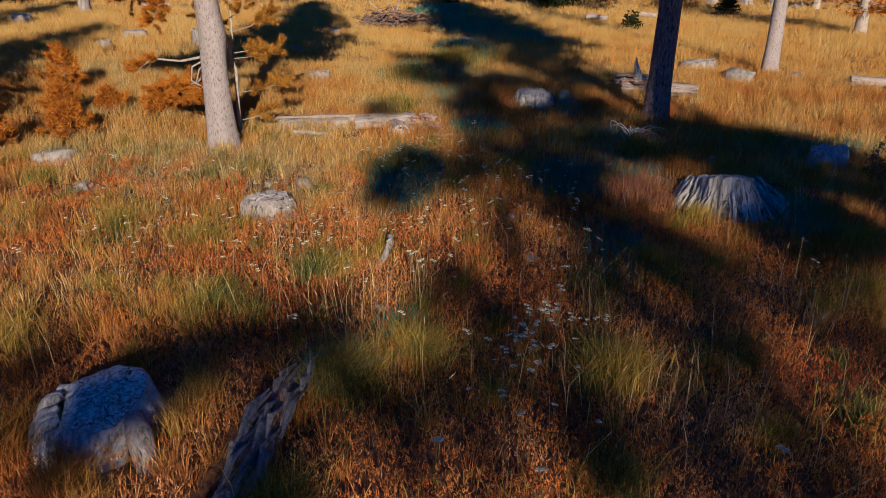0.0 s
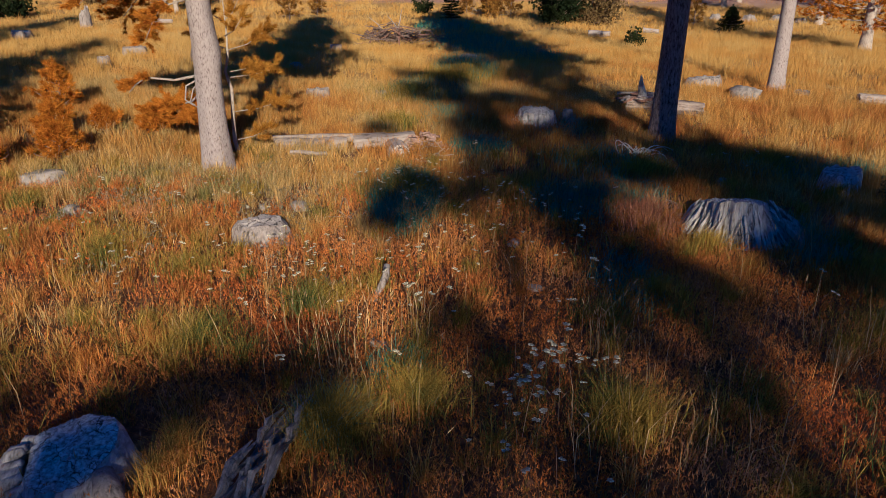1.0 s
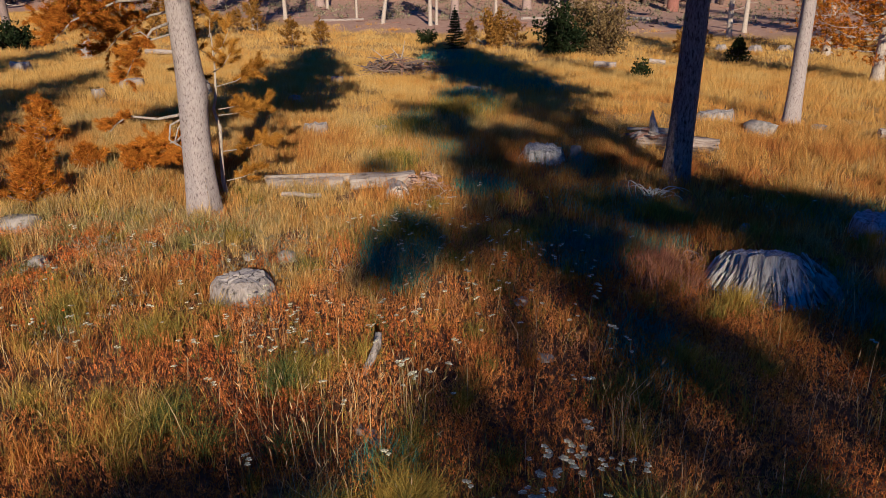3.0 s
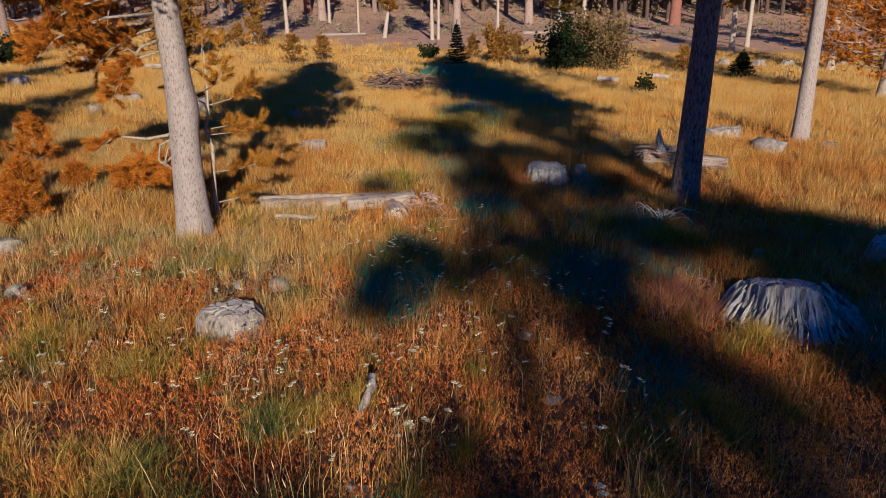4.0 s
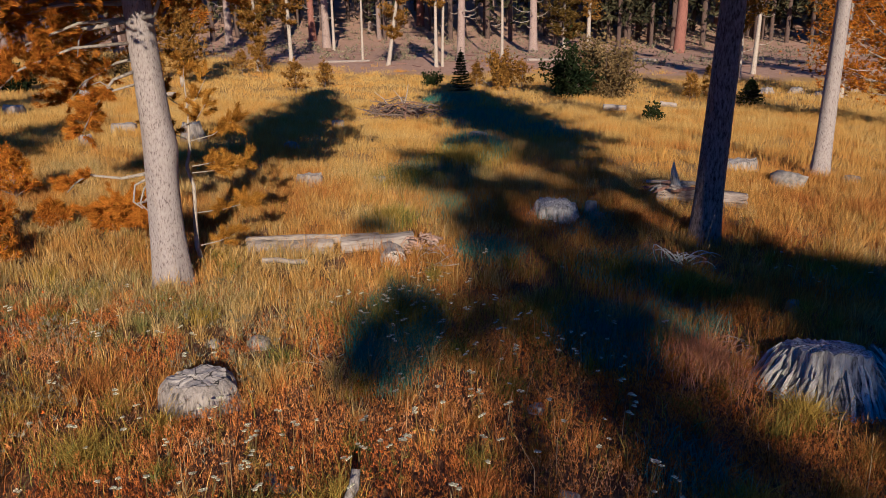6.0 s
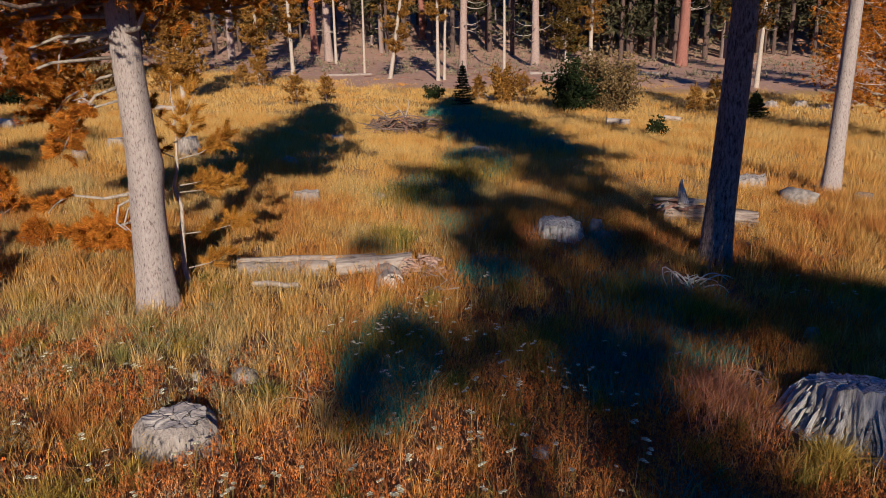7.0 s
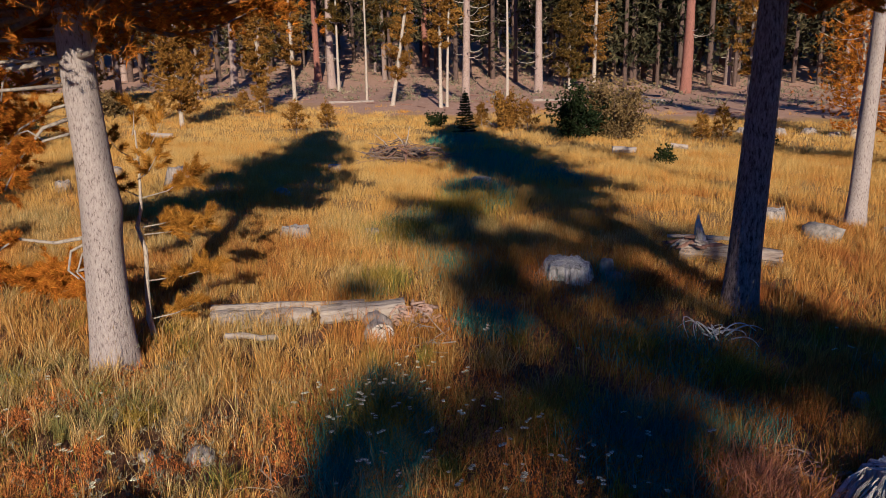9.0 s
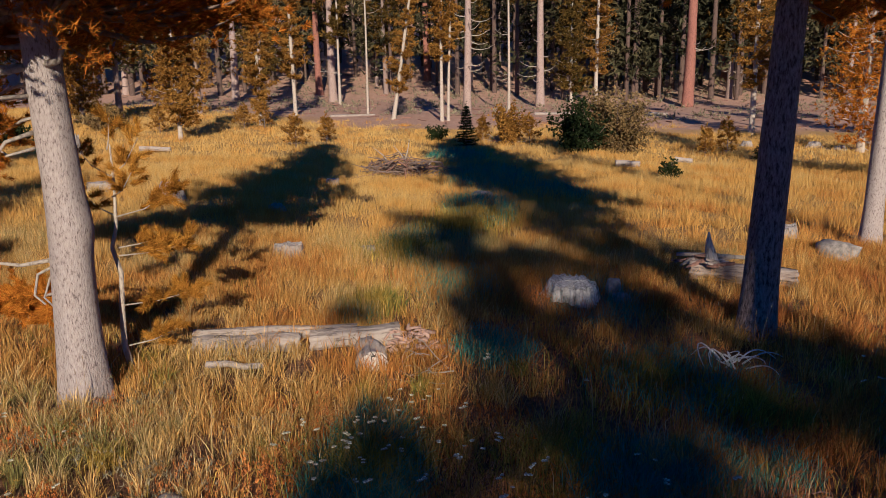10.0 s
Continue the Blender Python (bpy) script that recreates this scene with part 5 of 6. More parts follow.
for n in range(15):
    a, L, lift = rng.uniform(-0.9, 0.9) + (math.pi if n % 2 else 0), rng.uniform(0.25, 0.6), rng.uniform(0.1, 0.95)
    x0, y0, turn = rng.uniform(-0.16, 0.16), rng.uniform(-0.28, 0.28), rng.uniform(-3.0, 3.0)
    pts = [Vector((x0, y0, 0.03))]
    for k in range(1, 8):
        pts.append(pts[-1] + Vector((math.cos(a + turn * k / 7), 0.7 * math.sin(a + turn * k / 7), lift * math.cos(2.6 * k / 7) * 1.6)) * (L / 7))
        pts[-1].z = max(pts[-1].z, 0.02)
    part("stick", Geo().tube(pts, [0.011 * (1 - 0.09 * k) for k in range(8)], 5).mesh("stick", PALE_TWIG), tangle)
brush_pile(-0.3, 11.35, 0.6, 0.4, 0.3, 60, "heap of pinkish crumbled wood round a sawn log", 309, [CHIP], 0.035, (0.08, 0.25))
brush_pile(2.75, 8.2, 1.1, 0.8, 0.10, 110, "litter of pinkish chips and dead twigs beside a stump", 303, [CHIP, TWIG, CHIP], 0.014, (0.06, 0.22))
brush_pile(-0.15, 10.55, 0.5, 0.5, 0.22, 14, "dry bleached twigs by a sawn log", 304, [TWIG], 0.009, (0.2, 0.55))
brush_pile(-0.1, 10.9, 0.2, 0.2, 0.4, 3, "upright bleached twigs by a log", 305, [TWIG], 0.010, (0.4, 0.6))
brush_pile(-1.1, 8.1, 0.6, 0.5, 0.15, 7, "few bleached twigs in the grass", 306, [TWIG], 0.008, (0.2, 0.5))
brush_pile(2.5, 44.5, 1.6, 0.8, 0.3, 24, "dead branches under a shrub", 307, [TWIG], 0.03, (0.6, 1.2))

# ---- herbs with white heads ----
def yarrow_kind(seed, h, heads):
    """A white-headed herb: branching stalk, feathery leaves and flat heads of small florets."""
    rng = np.random.RandomState(seed)
    root = new("yarrow_plant")
    tagged(root, "white flat-headed meadow herb on a thin stalk", "wildflower", "white-headed herbs")
    g, tops = Geo(), []
    g.tube([(0, 0, -0.02), (rng.uniform(-0.02, 0.02), rng.uniform(-0.02, 0.02), h * 0.6)], [0.004, 0.003], 4, False)
    for k in range(heads):
        a = k * 2.4 + rng.uniform(0, 1)
        tip = (math.cos(a) * 0.035 * (k > 0), math.sin(a) * 0.035 * (k > 0), h * rng.uniform(0.9, 1.03))
        g.tube([(0, 0, h * 0.55), tip], [0.003, 0.002], 4, False)
        tops.append(tip)
    part("stalk", g.mesh("stalk", STALK), root)
    for tip in tops:
        v, f = [], []
        for q in range(9):
            a, d = q * 2.4, 0.0072 * math.sqrt(q)
            c = Vector((tip[0] + math.cos(a) * d, tip[1] + math.sin(a) * d, tip[2] + 0.004 - d * d * 4 + rng.uniform(-0.002, 0.002)))
            b = len(v)
            v += [c + Vector((math.cos(k * 1.2566) * 0.0105, math.sin(k * 1.2566) * 0.0105, -0.002)) for k in range(5)] + [c + Vector((0, 0, 0.003))]
            f += [(b + k, b + (k + 1) % 5, b + 5) for k in range(5)]
        me = bpy.data.meshes.new("flower_head")
        me.from_pydata([tuple(p) for p in v], [], f)
        me.materials.append(PETAL)
        part("flower_head", me, root, "flat white flower head")
    c = np.array([[0, 0, h * z] for z in rng.uniform(0.05, 0.45, 5)])
    d = rng.normal(size=(5, 3)) * (1, 1, 0.4)
    part("leaves", tri_mesh("leaves", needle_arrays(c, d / np.linalg.norm(d, axis=1, keepdims=True), 5, 0.06, 0.007, rng, 1.6), GREEN), root)
    return root


rng = np.random.RandomState(77)
kinds = [yarrow_kind(s, h, k) for s, h, k in ((1, 0.42, 2), (2, 0.36, 1), (3, 0.46, 3), (4, 0.30, 1), (5, 0.5, 2))]
# clusters: x, y, spread across, spread ahead, how many
CLUSTERS = [(0.62, 4.25, 0.16, 0.3, 18), (0.95, 4.3, 0.1, 0.2, 6), (0.45, 3.7, 0.14, 0.3, 8), (-0.17, 5.35, 0.08, 0.06, 6), (-0.42, 6.1, 0.09, 0.15, 7), (-1.2, 6.1, 0.25, 0.3, 16),
            (-1.5, 5.7, 0.3, 0.3, 10), (0.99, 5.4, 0.05, 0.08, 4), (1.33, 5.9, 0.1, 0.06, 4), (0.35, 6.5, 0.3, 0.4, 11), (3.25, 5.7, 0.08, 0.1, 3), (-2.75, 6.4, 0.25, 0.3, 7),
            (-3.1, 5.8, 0.25, 0.3, 4), (0.95, 8.1, 0.25, 0.3, 9), (0.1, 8.0, 0.5, 0.7, 16), (-0.5, 8.3, 0.4, 0.7, 22), (-0.2, 9.3, 0.4, 0.5, 10), (-2.2, 7.7, 0.3, 0.3, 6), (-3.3, 8.4, 0.4, 0.4, 8),
            (1.2, 7.0, 0.35, 0.6, 9), (4.6, 10.3, 0.5, 0.4, 7), (0.6, 2.6, 0.5, 0.3, 6), (-0.55, 4.7, 0.5, 0.35, 7), (-1.9, 6.6, 0.4, 0.2, 7), (0.3, 7.5, 0.5, 0.4, 14), (1.6, 8.6, 0.5, 0.5, 6), (-3.8, 7.0, 0.5, 0.5, 7)]
for n, k in enumerate(kinds):
    k.matrix_world = pose(0.5 + 0.08 * n, 3.9 + 0.12 * n, gz(0.5 + 0.08 * n, 3.9 + 0.12 * n), 0, 0, 30 * n)
for x, y, sx, sy, k in CLUSTERS:
    for _ in range(int(k * 1.25)):
        px, py = x + rng.normal() * sx, y + rng.normal() * sy
        copy_thing(kinds[rng.randint(len(kinds))], pose(px, py, gz(px, py), rng.normal() * 6, rng.normal() * 6, rng.uniform(0, 360)) @ Matrix.Scale(rng.uniform(0.6, 0.9), 4))


# ---- grass and herbs: each a sward that nobody could count ----
def value_field(x, y, scale, seed):
    """Smooth pseudo-random field from 0 to 1."""
    r = np.random.RandomState(seed)
    out = np.zeros_like(x)
    for _ in range(7):
        a, k, p = r.uniform(0, 6.28), r.uniform(0.5, 1.6) * 2 * np.pi / scale, r.uniform(0, 6.28)
        out += np.sin(k * (x * np.cos(a) + y * np.sin(a)) + p)
    return 1 / (1 + np.exp(-out * 0.9))


def low_zone(x, y):
    """Where low rusty herbs grow rather than tall grass: 1 in the trodden middle, 0 on the meadow."""
    mid = np.exp(-(((x - 0.7 - 0.05 * y) / (1.7 + 0.1 * y)) ** 4)) * (1 / (1 + np.exp((y - 8.6) * 1.3)))
    front = 1 / (1 + np.exp((y - 6.1) * 2.2)) * (0.84 - 0.2 * np.clip((4.4 - y) / 1.5, 0, 1))
    f = np.maximum(mid, front)
    left = np.exp(-(((x + 3.2) / 3.0) ** 4) - ((y - 7.6) / 2.4) ** 4) * 0.92 * (value_field(x, y, 1.1, 23) > 0.45)
    f = np.maximum(f, left)
    return np.clip(f * 1.2 + (value_field(x, y, 2.2, 3) - 0.5) * 0.8 - 0.14, 0, 1)


def scattered(rng, n, y0, y1, margin=1.2, slope=0.70, power=1.0):
    """Random places in the fan of ground that the way looks over, between two distances."""
    y = y0 + (y1 - y0) * rng.uniform(0, 1, int(n * 1.0)) ** power
    keep = rng.uniform(0, 1, len(y)) < (slope * y + margin) / (slope * y1 + margin)
    y = y[keep]
    x = 0.1 + rng.uniform(-1, 1, len(y)) * (slope * y + margin)
    return x, y


OBSTACLES = [(-1.98, 3.55, 0.36), (3.3, 7.6, 0.60), (-1.95, 7.2, 0.29), (1.9, 13.5, 0.34), (-3.21, 9.95, 0.17), (3.79, 12.05, 0.17), (8.12, 17.2, 0.17), (5.5, 9.45, 0.3), (-2.68, 15.5, 0.27), (-6.95, 20.9, 0.36),
             (6.6, 17.9, 0.42), (6.93, 16.2, 0.34), (0.78, 22.4, 0.36)]
OBSTACLES += [(3.2, 11.2, 0.3), (1.9, 13.2, 0.36), (4.3, 14.1, 0.22), (4.7, 13.95, 0.22)]
OBSTACLES += [(-2.6 + 1.0 * k / 7, 11.14 + 0.27 * k / 7, 0.07) for k in range(8)] + [(-1.35 + 0.8 * k / 5, 11.36 + 0.18 * k / 5, 0.12) for k in range(6)] + [(-0.65, 10.9, 0.16), (-0.55, 11.1, 0.16)]
OBSTACLES += [(3.87 + 1.35 * k / 8, 14.53 - 0.4 * k / 8, 0.13) for k in range(9)] + [(-1.30 + 0.32 * k / 10, 2.45 + 1.9 * k / 10, 0.11) for k in range(11)]


def clear(x, y):
    ok = np.ones(len(x), bool)
    for ox, oy, r in OBSTACLES:
        ok &= (x - ox) ** 2 + (y - oy) ** 2 > r * r
    return x[ok], y[ok]


def blades(x, y, height, width, rng, bend=0.35, lean=0.25, joints=True, wind=(0.05, 0.02), az=None):
    """Bent tapering blades, three triangles each, or single far ones; az: the way each one leans."""
    n = len(x)
    root = np.stack([x, y, ground_z(x, y) - 0.01], 1)
    yaw = rng.uniform(0, 2 * np.pi, n)
    az = rng.uniform(0, 2 * np.pi, n) if az is None else az + rng.normal(size=n) * 0.6
    side = np.stack([np.cos(yaw), np.sin(yaw), np.zeros(n)], 1) * (width / 2)[:, None]
    out = np.stack([np.cos(az) + wind[0] * 4, np.sin(az) + wind[1] * 4, np.zeros(n)], 1)
    l = np.abs(rng.normal(size=n)) * lean
    b = np.abs(rng.normal(size=n)) * bend
    up = np.array([0, 0, 1.0])
    mid = root + up * (height * 0.55)[:, None] + out * (height * 0.55 * l)[:, None]
    tip = root + up * (height * (1 - 0.35 * b))[:, None] + out * (height * (l + b))[:, None]
    if not joints:
        v = np.stack([root - side, root + side, tip], 1)
        return v.reshape(-1, 3), np.arange(3 * n).reshape(-1, 3)
    v = np.stack([root - side * 0.8, root + side * 0.8, mid - side, mid + side, tip], 1)
    base = (np.arange(n) * 5)[:, None]
    f = np.concatenate([base + [0, 1, 3], base + [0, 3, 2], base + [2, 3, 4]])
    return v.reshape(-1, 3), f


def sward(name, sets, mat, label, category="grass"):
    """One mesh of many blades; a third entry in a set gives each blade its tone."""
    vs, fs, tones, at = [], [], [], 0
    for v, f, *tone in sets:
        vs.append(v)
        fs.append(f + at)
        at += len(v)
        tones.append(np.repeat(tone[0], len(v) // len(tone[0])) if tone else np.full(len(v), 0.5))
    me = array_mesh(name, np.concatenate(vs), np.concatenate(fs), mat)
    me.attributes.new("tone", "FLOAT", "POINT").data.foreach_set("value", np.concatenate(tones).astype(np.float32))
    return stuff(name, me, label, category)


def meadow_tone(x, y):
    """Orange swathes to the east, straw in the middle, olive near the pale pine: 0 rust, 0.5 gold, 1 green."""
    t = 0.40 + (0.34 + 0.16 * np.clip((14 - y) / 4, 0, 1)) * (value_field(x, y, 3.4, 41) - 0.5) + 0.3 * (value_field(x, y, 1.1, 42) - 0.5)
    t -= 0.14 / (1 + np.exp(-(x - 3.2 - 0.08 * y) * 0.9)) * np.clip((34 - y) / 20, 0, 1)
    t += 0.24 * np.exp(-(((x + 2.6) / 2.6) ** 2) - ((y - 9.0) / 2.2) ** 2) + 0.18 * np.clip((y - 11) / 14, 0, 1)
    t -= 0.26 * np.exp(-(((x - 1.7) / 1.7) ** 4) - ((y - 10.0) / 4.0) ** 4)         # redder grass along the trodden middle
    return t - 0.16 * np.clip((8.0 - y) / 3, 0, 1)


def tussocks(rng, x, y, per, radius, height, width, spread=0.1, joints=True):
    """Grass in tufts: blades that spread outward from each of the given places."""
    tone = meadow_tone(x, y) + rng.normal(size=len(x)) * spread
    tall = rng.uniform(0.55, 1.25, len(x)) * height
    k = np.maximum(3, (per * rng.uniform(0.3, 1.7, len(x))).astype(int))
    n = np.repeat(np.arange(len(x)), k)
    a, d = rng.uniform(0, 2 * np.pi, len(n)), np.abs(rng.normal(size=len(n)))
    r = radius * rng.uniform(0.6, 1.4, len(x))[n]
    bx, by = x[n] + np.cos(a) * d * r, y[n] + np.sin(a) * d * r
    h = tall[n] * rng.uniform(0.45, 1.1, len(n)) * np.clip(1.1 - 0.18 * d, 0.4, 1.1)
    keep = np.ones(len(n), bool)
    for ox, oy, q in OBSTACLES:
        keep &= (bx - ox) ** 2 + (by - oy) ** 2 > q * q
    w = rng.uniform(0.65, 1.3, keep.sum()) * width
    return (*blades(bx[keep], by[keep], h[keep], w, rng, 0.26, 0.26, joints, az=a[keep]), tone[n][keep])


rng = np.random.RandomState(11)
# golden grass, near and middle
gold = []
x, y = clear(*scattered(rng, 4600, 1.0, 9.5, 0.8))
keep = (rng.uniform(0, 1, len(x)) > 0.98 * low_zone(x, y)) & (value_field(x, y, 0.9, 15) > 0.25)
gold.append(tussocks(rng, x[keep], y[keep], 62, 0.055, 0.25, 0.0042, 0.13))
x, y = clear(*scattered(rng, 30000, 1.0, 9.5, 0.8))
keep = rng.uniform(0, 1, len(x)) > 0.97 * low_zone(x, y)
x, y = x[keep], y[keep]
gold.append((*blades(x, y, rng.uniform(0.08, 0.28, len(x)), rng.uniform(0.003, 0.0055, len(x)), rng), meadow_tone(x, y) + rng.normal(size=len(x)) * 0.12))
x, y = clear(*scattered(rng, 6400, 9.0, 17.0, 0.8))
worn = np.exp(-(((x - 1.9) / 1.8) ** 4)) / (1 + np.exp((y - 13.8) * 1.5))     # trodden ground goes on here
keep = rng.uniform(0, 1, len(x)) < 1 - 0.7 * worn
x, y = x[keep], y[keep]
gold.append(tussocks(rng, x[y < 12.5], y[y < 12.5], 52, 0.09, 0.28, 0.0054))
gold.append(tussocks(rng, x[y >= 12.5], y[y >= 12.5], 66, 0.11, 0.30, 0.0078, joints=False))
far = []
x, y = clear(*scattered(rng, 8200, 16.5, 34.0, 1.0))
far.append(tussocks(rng, x, y, 44, 0.24, 0.33, 0.0125, 0.07, joints=False))
x, y = scattered(rng, 13500, 33.0, 78.0, 1.0)
keep = rng.uniform(0, 1, len(x)) < 1 / (1 + np.exp((y + 0.9 * np.clip(x + 8, -22, 0) + 6 * value_field(x, y, 9.0, 8) - 55.5) * 1.2))
x, y = x[keep], y[keep]
far.append(tussocks(rng, x, y, 28, 0.42, 0.34, 0.028, 0.05, joints=False))
x, y = rng.uniform(-13, 13, 40000), rng.uniform(-6, 13, 40000)
keep = (np.abs(x) > 0.70 * np.maximum(y, 0) + 0.6) | (y < 1)
x, y = x[keep], y[keep]
gold.append(blades(x, y, rng.uniform(0.15, 0.35, len(x)), rng.uniform(0.012, 0.022, len(x)), rng, joints=False))
x, y = rng.uniform(-40, 40, 30000), rng.uniform(-40, 40, 30000)
keep = (np.abs(x) > 0.70 * np.maximum(y, 0) + 1.0) | (y < 1)
x, y = x[keep], y[keep]
gold.append(blades(x, y, rng.uniform(0.2, 0.4, len(x)), rng.uniform(0.03, 0.06, len(x)), rng, joints=False))
sward("dry_grass", gold, GOLD, "dry golden and orange meadow grass, knee-high in places")
sward("straw_grass", far, STRAW, "smooth pale golden grass of the open meadow")

# rusty low herbs of the trodden middle: bushy little plants with tufted seed tops
x, y = clear(*scattered(rng, 125000, 1.0, 10.0, 0.8))
keep = rng.uniform(0, 1, len(x)) < low_zone(x, y)
x, y = x[keep], y[keep]
h = rng.uniform(0.05, 0.15, len(x)) * (0.3 + 0.75 * value_field(x, y, 0.6, 9) + 0.5 * value_field(x, y, 0.22, 10))
stems = blades(x, y, h, rng.uniform(0.003, 0.005, len(x)), rng, 0.2, 0.2, joints=False)
c = np.repeat(np.stack([x, y, ground_z(x, y)], 1), 3, 0)
c[:, 2] += np.repeat(h, 3) * np.tile([0.55, 0.8, 0.95], len(x))
c[:, :2] += rng.normal(size=(len(c), 2)) * 0.012
tops = needle_arrays(c, np.tile([0, 0, 1.0], (len(c), 1)), 3, 0.030, 0.0058, rng, 1.3)
x, y = clear(*scattered(rng, 110000, 8.5, 15.5, 0.5))
keep = rng.uniform(0, 1, len(x)) < np.exp(-(((x - 1.8) / 2.1) ** 4)) * (0.45 + 0.55 * value_field(x, y, 2.0, 13))
x, y = x[keep], y[keep]
shaded = blades(x, y, rng.uniform(0.08, 0.26, len(x)) * (0.4 + 0.8 * value_field(x, y, 0.5, 14)), rng.uniform(0.005, 0.009, len(x)), rng, 0.3, 0.25, joints=False)
sward("low_herbs", [stems, (tops, np.arange(len(tops)).reshape(-1, 3)), shaded], RUST, "low rusty-brown herbs with tufted seed heads", "herbs")

# green and yellow tufts
TUFTS = [(-0.71, 3.85, 0.34, 0.36, 900), (-0.18, 4.2, 0.26, 0.34, 520), (-1.12, 5.5, 0.26, 0.34, 520), (1.1, 3.9, 0.3, 0.36, 800), (1.9, 5.9, 0.25, 0.3, 260), (-1.9, 5.0, 0.35, 0.3, 420), (-3.3, 6.6, 0.4, 0.36, 500),
         (2.75, 7.0, 0.22, 0.32, 380), (-0.45, 8.7, 0.7, 0.36, 900), (0.9, 9.0, 0.7, 0.3, 350), (2.2, 10.5, 1.1, 0.3, 500), (-0.6, 15.6, 1.2, 0.36, 700), (0.6, 19.0, 1.3, 0.36, 600), (0.9, 2.9, 0.3, 0.3, 260), (-0.9, 2.7, 0.3, 0.3, 300), (-2.4, 6.3, 0.4, 0.3, 360), (4.2, 6.4, 0.5, 0.35, 420), (3.6, 5.2, 0.5, 0.35, 360),
         (0.2, 17.5, 0.9, 0.42, 700), (-0.8, 12.6, 0.5, 0.38, 350), (2.9, 9.9, 0.6, 0.35, 420), (5.0, 10.5, 0.8, 0.36, 500), (1.4, 5.4, 0.25, 0.24, 180), (1.9, 3.3, 0.25, 0.26, 130), (2.6, 3.5, 0.4, 0.26, 160), (-2.7, 3.0, 0.3, 0.4, 300), (-3.2, 4.3, 0.5, 0.35, 420)]
for _ in range(150):
    ty = rng.uniform(3.6, 11.0)
    TUFTS.append((rng.uniform(-1, 1) * (0.7 * ty + 0.5), ty, rng.uniform(0.1, 0.26), rng.uniform(0.16, 0.3), int(rng.uniform(30, 110))))
sets = []
for tx, ty, r, th, k in TUFTS:
    k = int(k * 2.3)
    a, d = rng.uniform(0, 6.28, k), np.abs(rng.normal(size=k)) * r * 0.45
    x, y = clear(tx + np.cos(a) * d, ty + np.sin(a) * d)
    sets.append(blades(x, y, rng.uniform(0.5, 1.1, len(x)) * th, rng.uniform(0.0028, 0.0055, len(x)) * max(1, ty / 6), rng, 0.4, 0.28))
x, y = clear(*scattered(rng, 26000, 1.0, 14.0, 0.8))
keep = value_field(x, y, 1.5, 21) > 0.72
sets.append(blades(x[keep], y[keep], rng.uniform(0.12, 0.32, keep.sum()), rng.uniform(0.004, 0.008, keep.sum()), rng, 0.45, 0.3))
sward("green_grass_tufts", sets, GREEN, "green and yellow-green grass tufts among dry grass")

# green grass set in the pine shadows, their teal cast put into its colour
cool = []
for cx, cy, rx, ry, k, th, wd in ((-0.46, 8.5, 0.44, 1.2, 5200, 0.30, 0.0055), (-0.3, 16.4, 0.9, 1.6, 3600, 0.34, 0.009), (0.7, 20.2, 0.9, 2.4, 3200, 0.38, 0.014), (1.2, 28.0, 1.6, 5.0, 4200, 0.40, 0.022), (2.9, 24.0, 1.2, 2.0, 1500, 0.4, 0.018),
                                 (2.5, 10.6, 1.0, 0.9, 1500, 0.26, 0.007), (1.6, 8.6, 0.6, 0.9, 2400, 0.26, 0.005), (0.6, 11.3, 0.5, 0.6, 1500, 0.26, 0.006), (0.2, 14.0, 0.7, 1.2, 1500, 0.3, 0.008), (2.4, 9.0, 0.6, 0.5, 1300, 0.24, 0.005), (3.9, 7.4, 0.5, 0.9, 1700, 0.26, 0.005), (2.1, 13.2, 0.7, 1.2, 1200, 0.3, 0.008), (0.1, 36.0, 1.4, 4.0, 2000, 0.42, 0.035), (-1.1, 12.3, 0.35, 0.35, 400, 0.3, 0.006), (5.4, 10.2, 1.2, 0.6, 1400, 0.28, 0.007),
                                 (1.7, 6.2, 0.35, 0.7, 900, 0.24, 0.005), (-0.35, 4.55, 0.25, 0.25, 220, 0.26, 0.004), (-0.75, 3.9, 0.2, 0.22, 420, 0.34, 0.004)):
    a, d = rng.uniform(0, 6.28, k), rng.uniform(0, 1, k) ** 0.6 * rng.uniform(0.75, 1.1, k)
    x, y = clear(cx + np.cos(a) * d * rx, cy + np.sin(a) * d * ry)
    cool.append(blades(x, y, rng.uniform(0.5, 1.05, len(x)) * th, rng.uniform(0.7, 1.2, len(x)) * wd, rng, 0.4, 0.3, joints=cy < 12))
sward("teal_shade_grass", cool, SHADE_TEAL, "green grass with the teal of the pine shadows put into its colour")

# tall stalks with pale seed heads
x, y = clear(*scattered(rng, 1000, 1.5, 12.0, 0.5))
extra = [(-1.0, 4.9, 0.3, 60), (-0.3, 5.1, 0.25, 40), (1.2, 4.9, 0.15, 26), (0.9, 3.6, 0.3, 40), (1.7, 3.4, 0.4, 30), (-0.8, 4.3, 0.3, 40), (3.1, 5.0, 0.5, 20)]
x = np.concatenate([x] + [cx + rng.normal(size=k) * s for cx, cy, s, k in extra])
y = np.concatenate([y] + [cy + rng.normal(size=k) * s for cx, cy, s, k in extra])
h = rng.uniform(0.32, 0.58, len(x))
v, f = blades(x, y, h, np.full(len(x), 0.0045), rng, 0.18, 0.12)
tip, mid = v.reshape(-1, 5, 3)[:, 4], (v.reshape(-1, 5, 3)[:, 2] + v.reshape(-1, 5, 3)[:, 3]) / 2
way = (tip - mid) / np.linalg.norm(tip - mid, axis=1, keepdims=True)
sd = np.cross(way, rng.normal(size=way.shape))
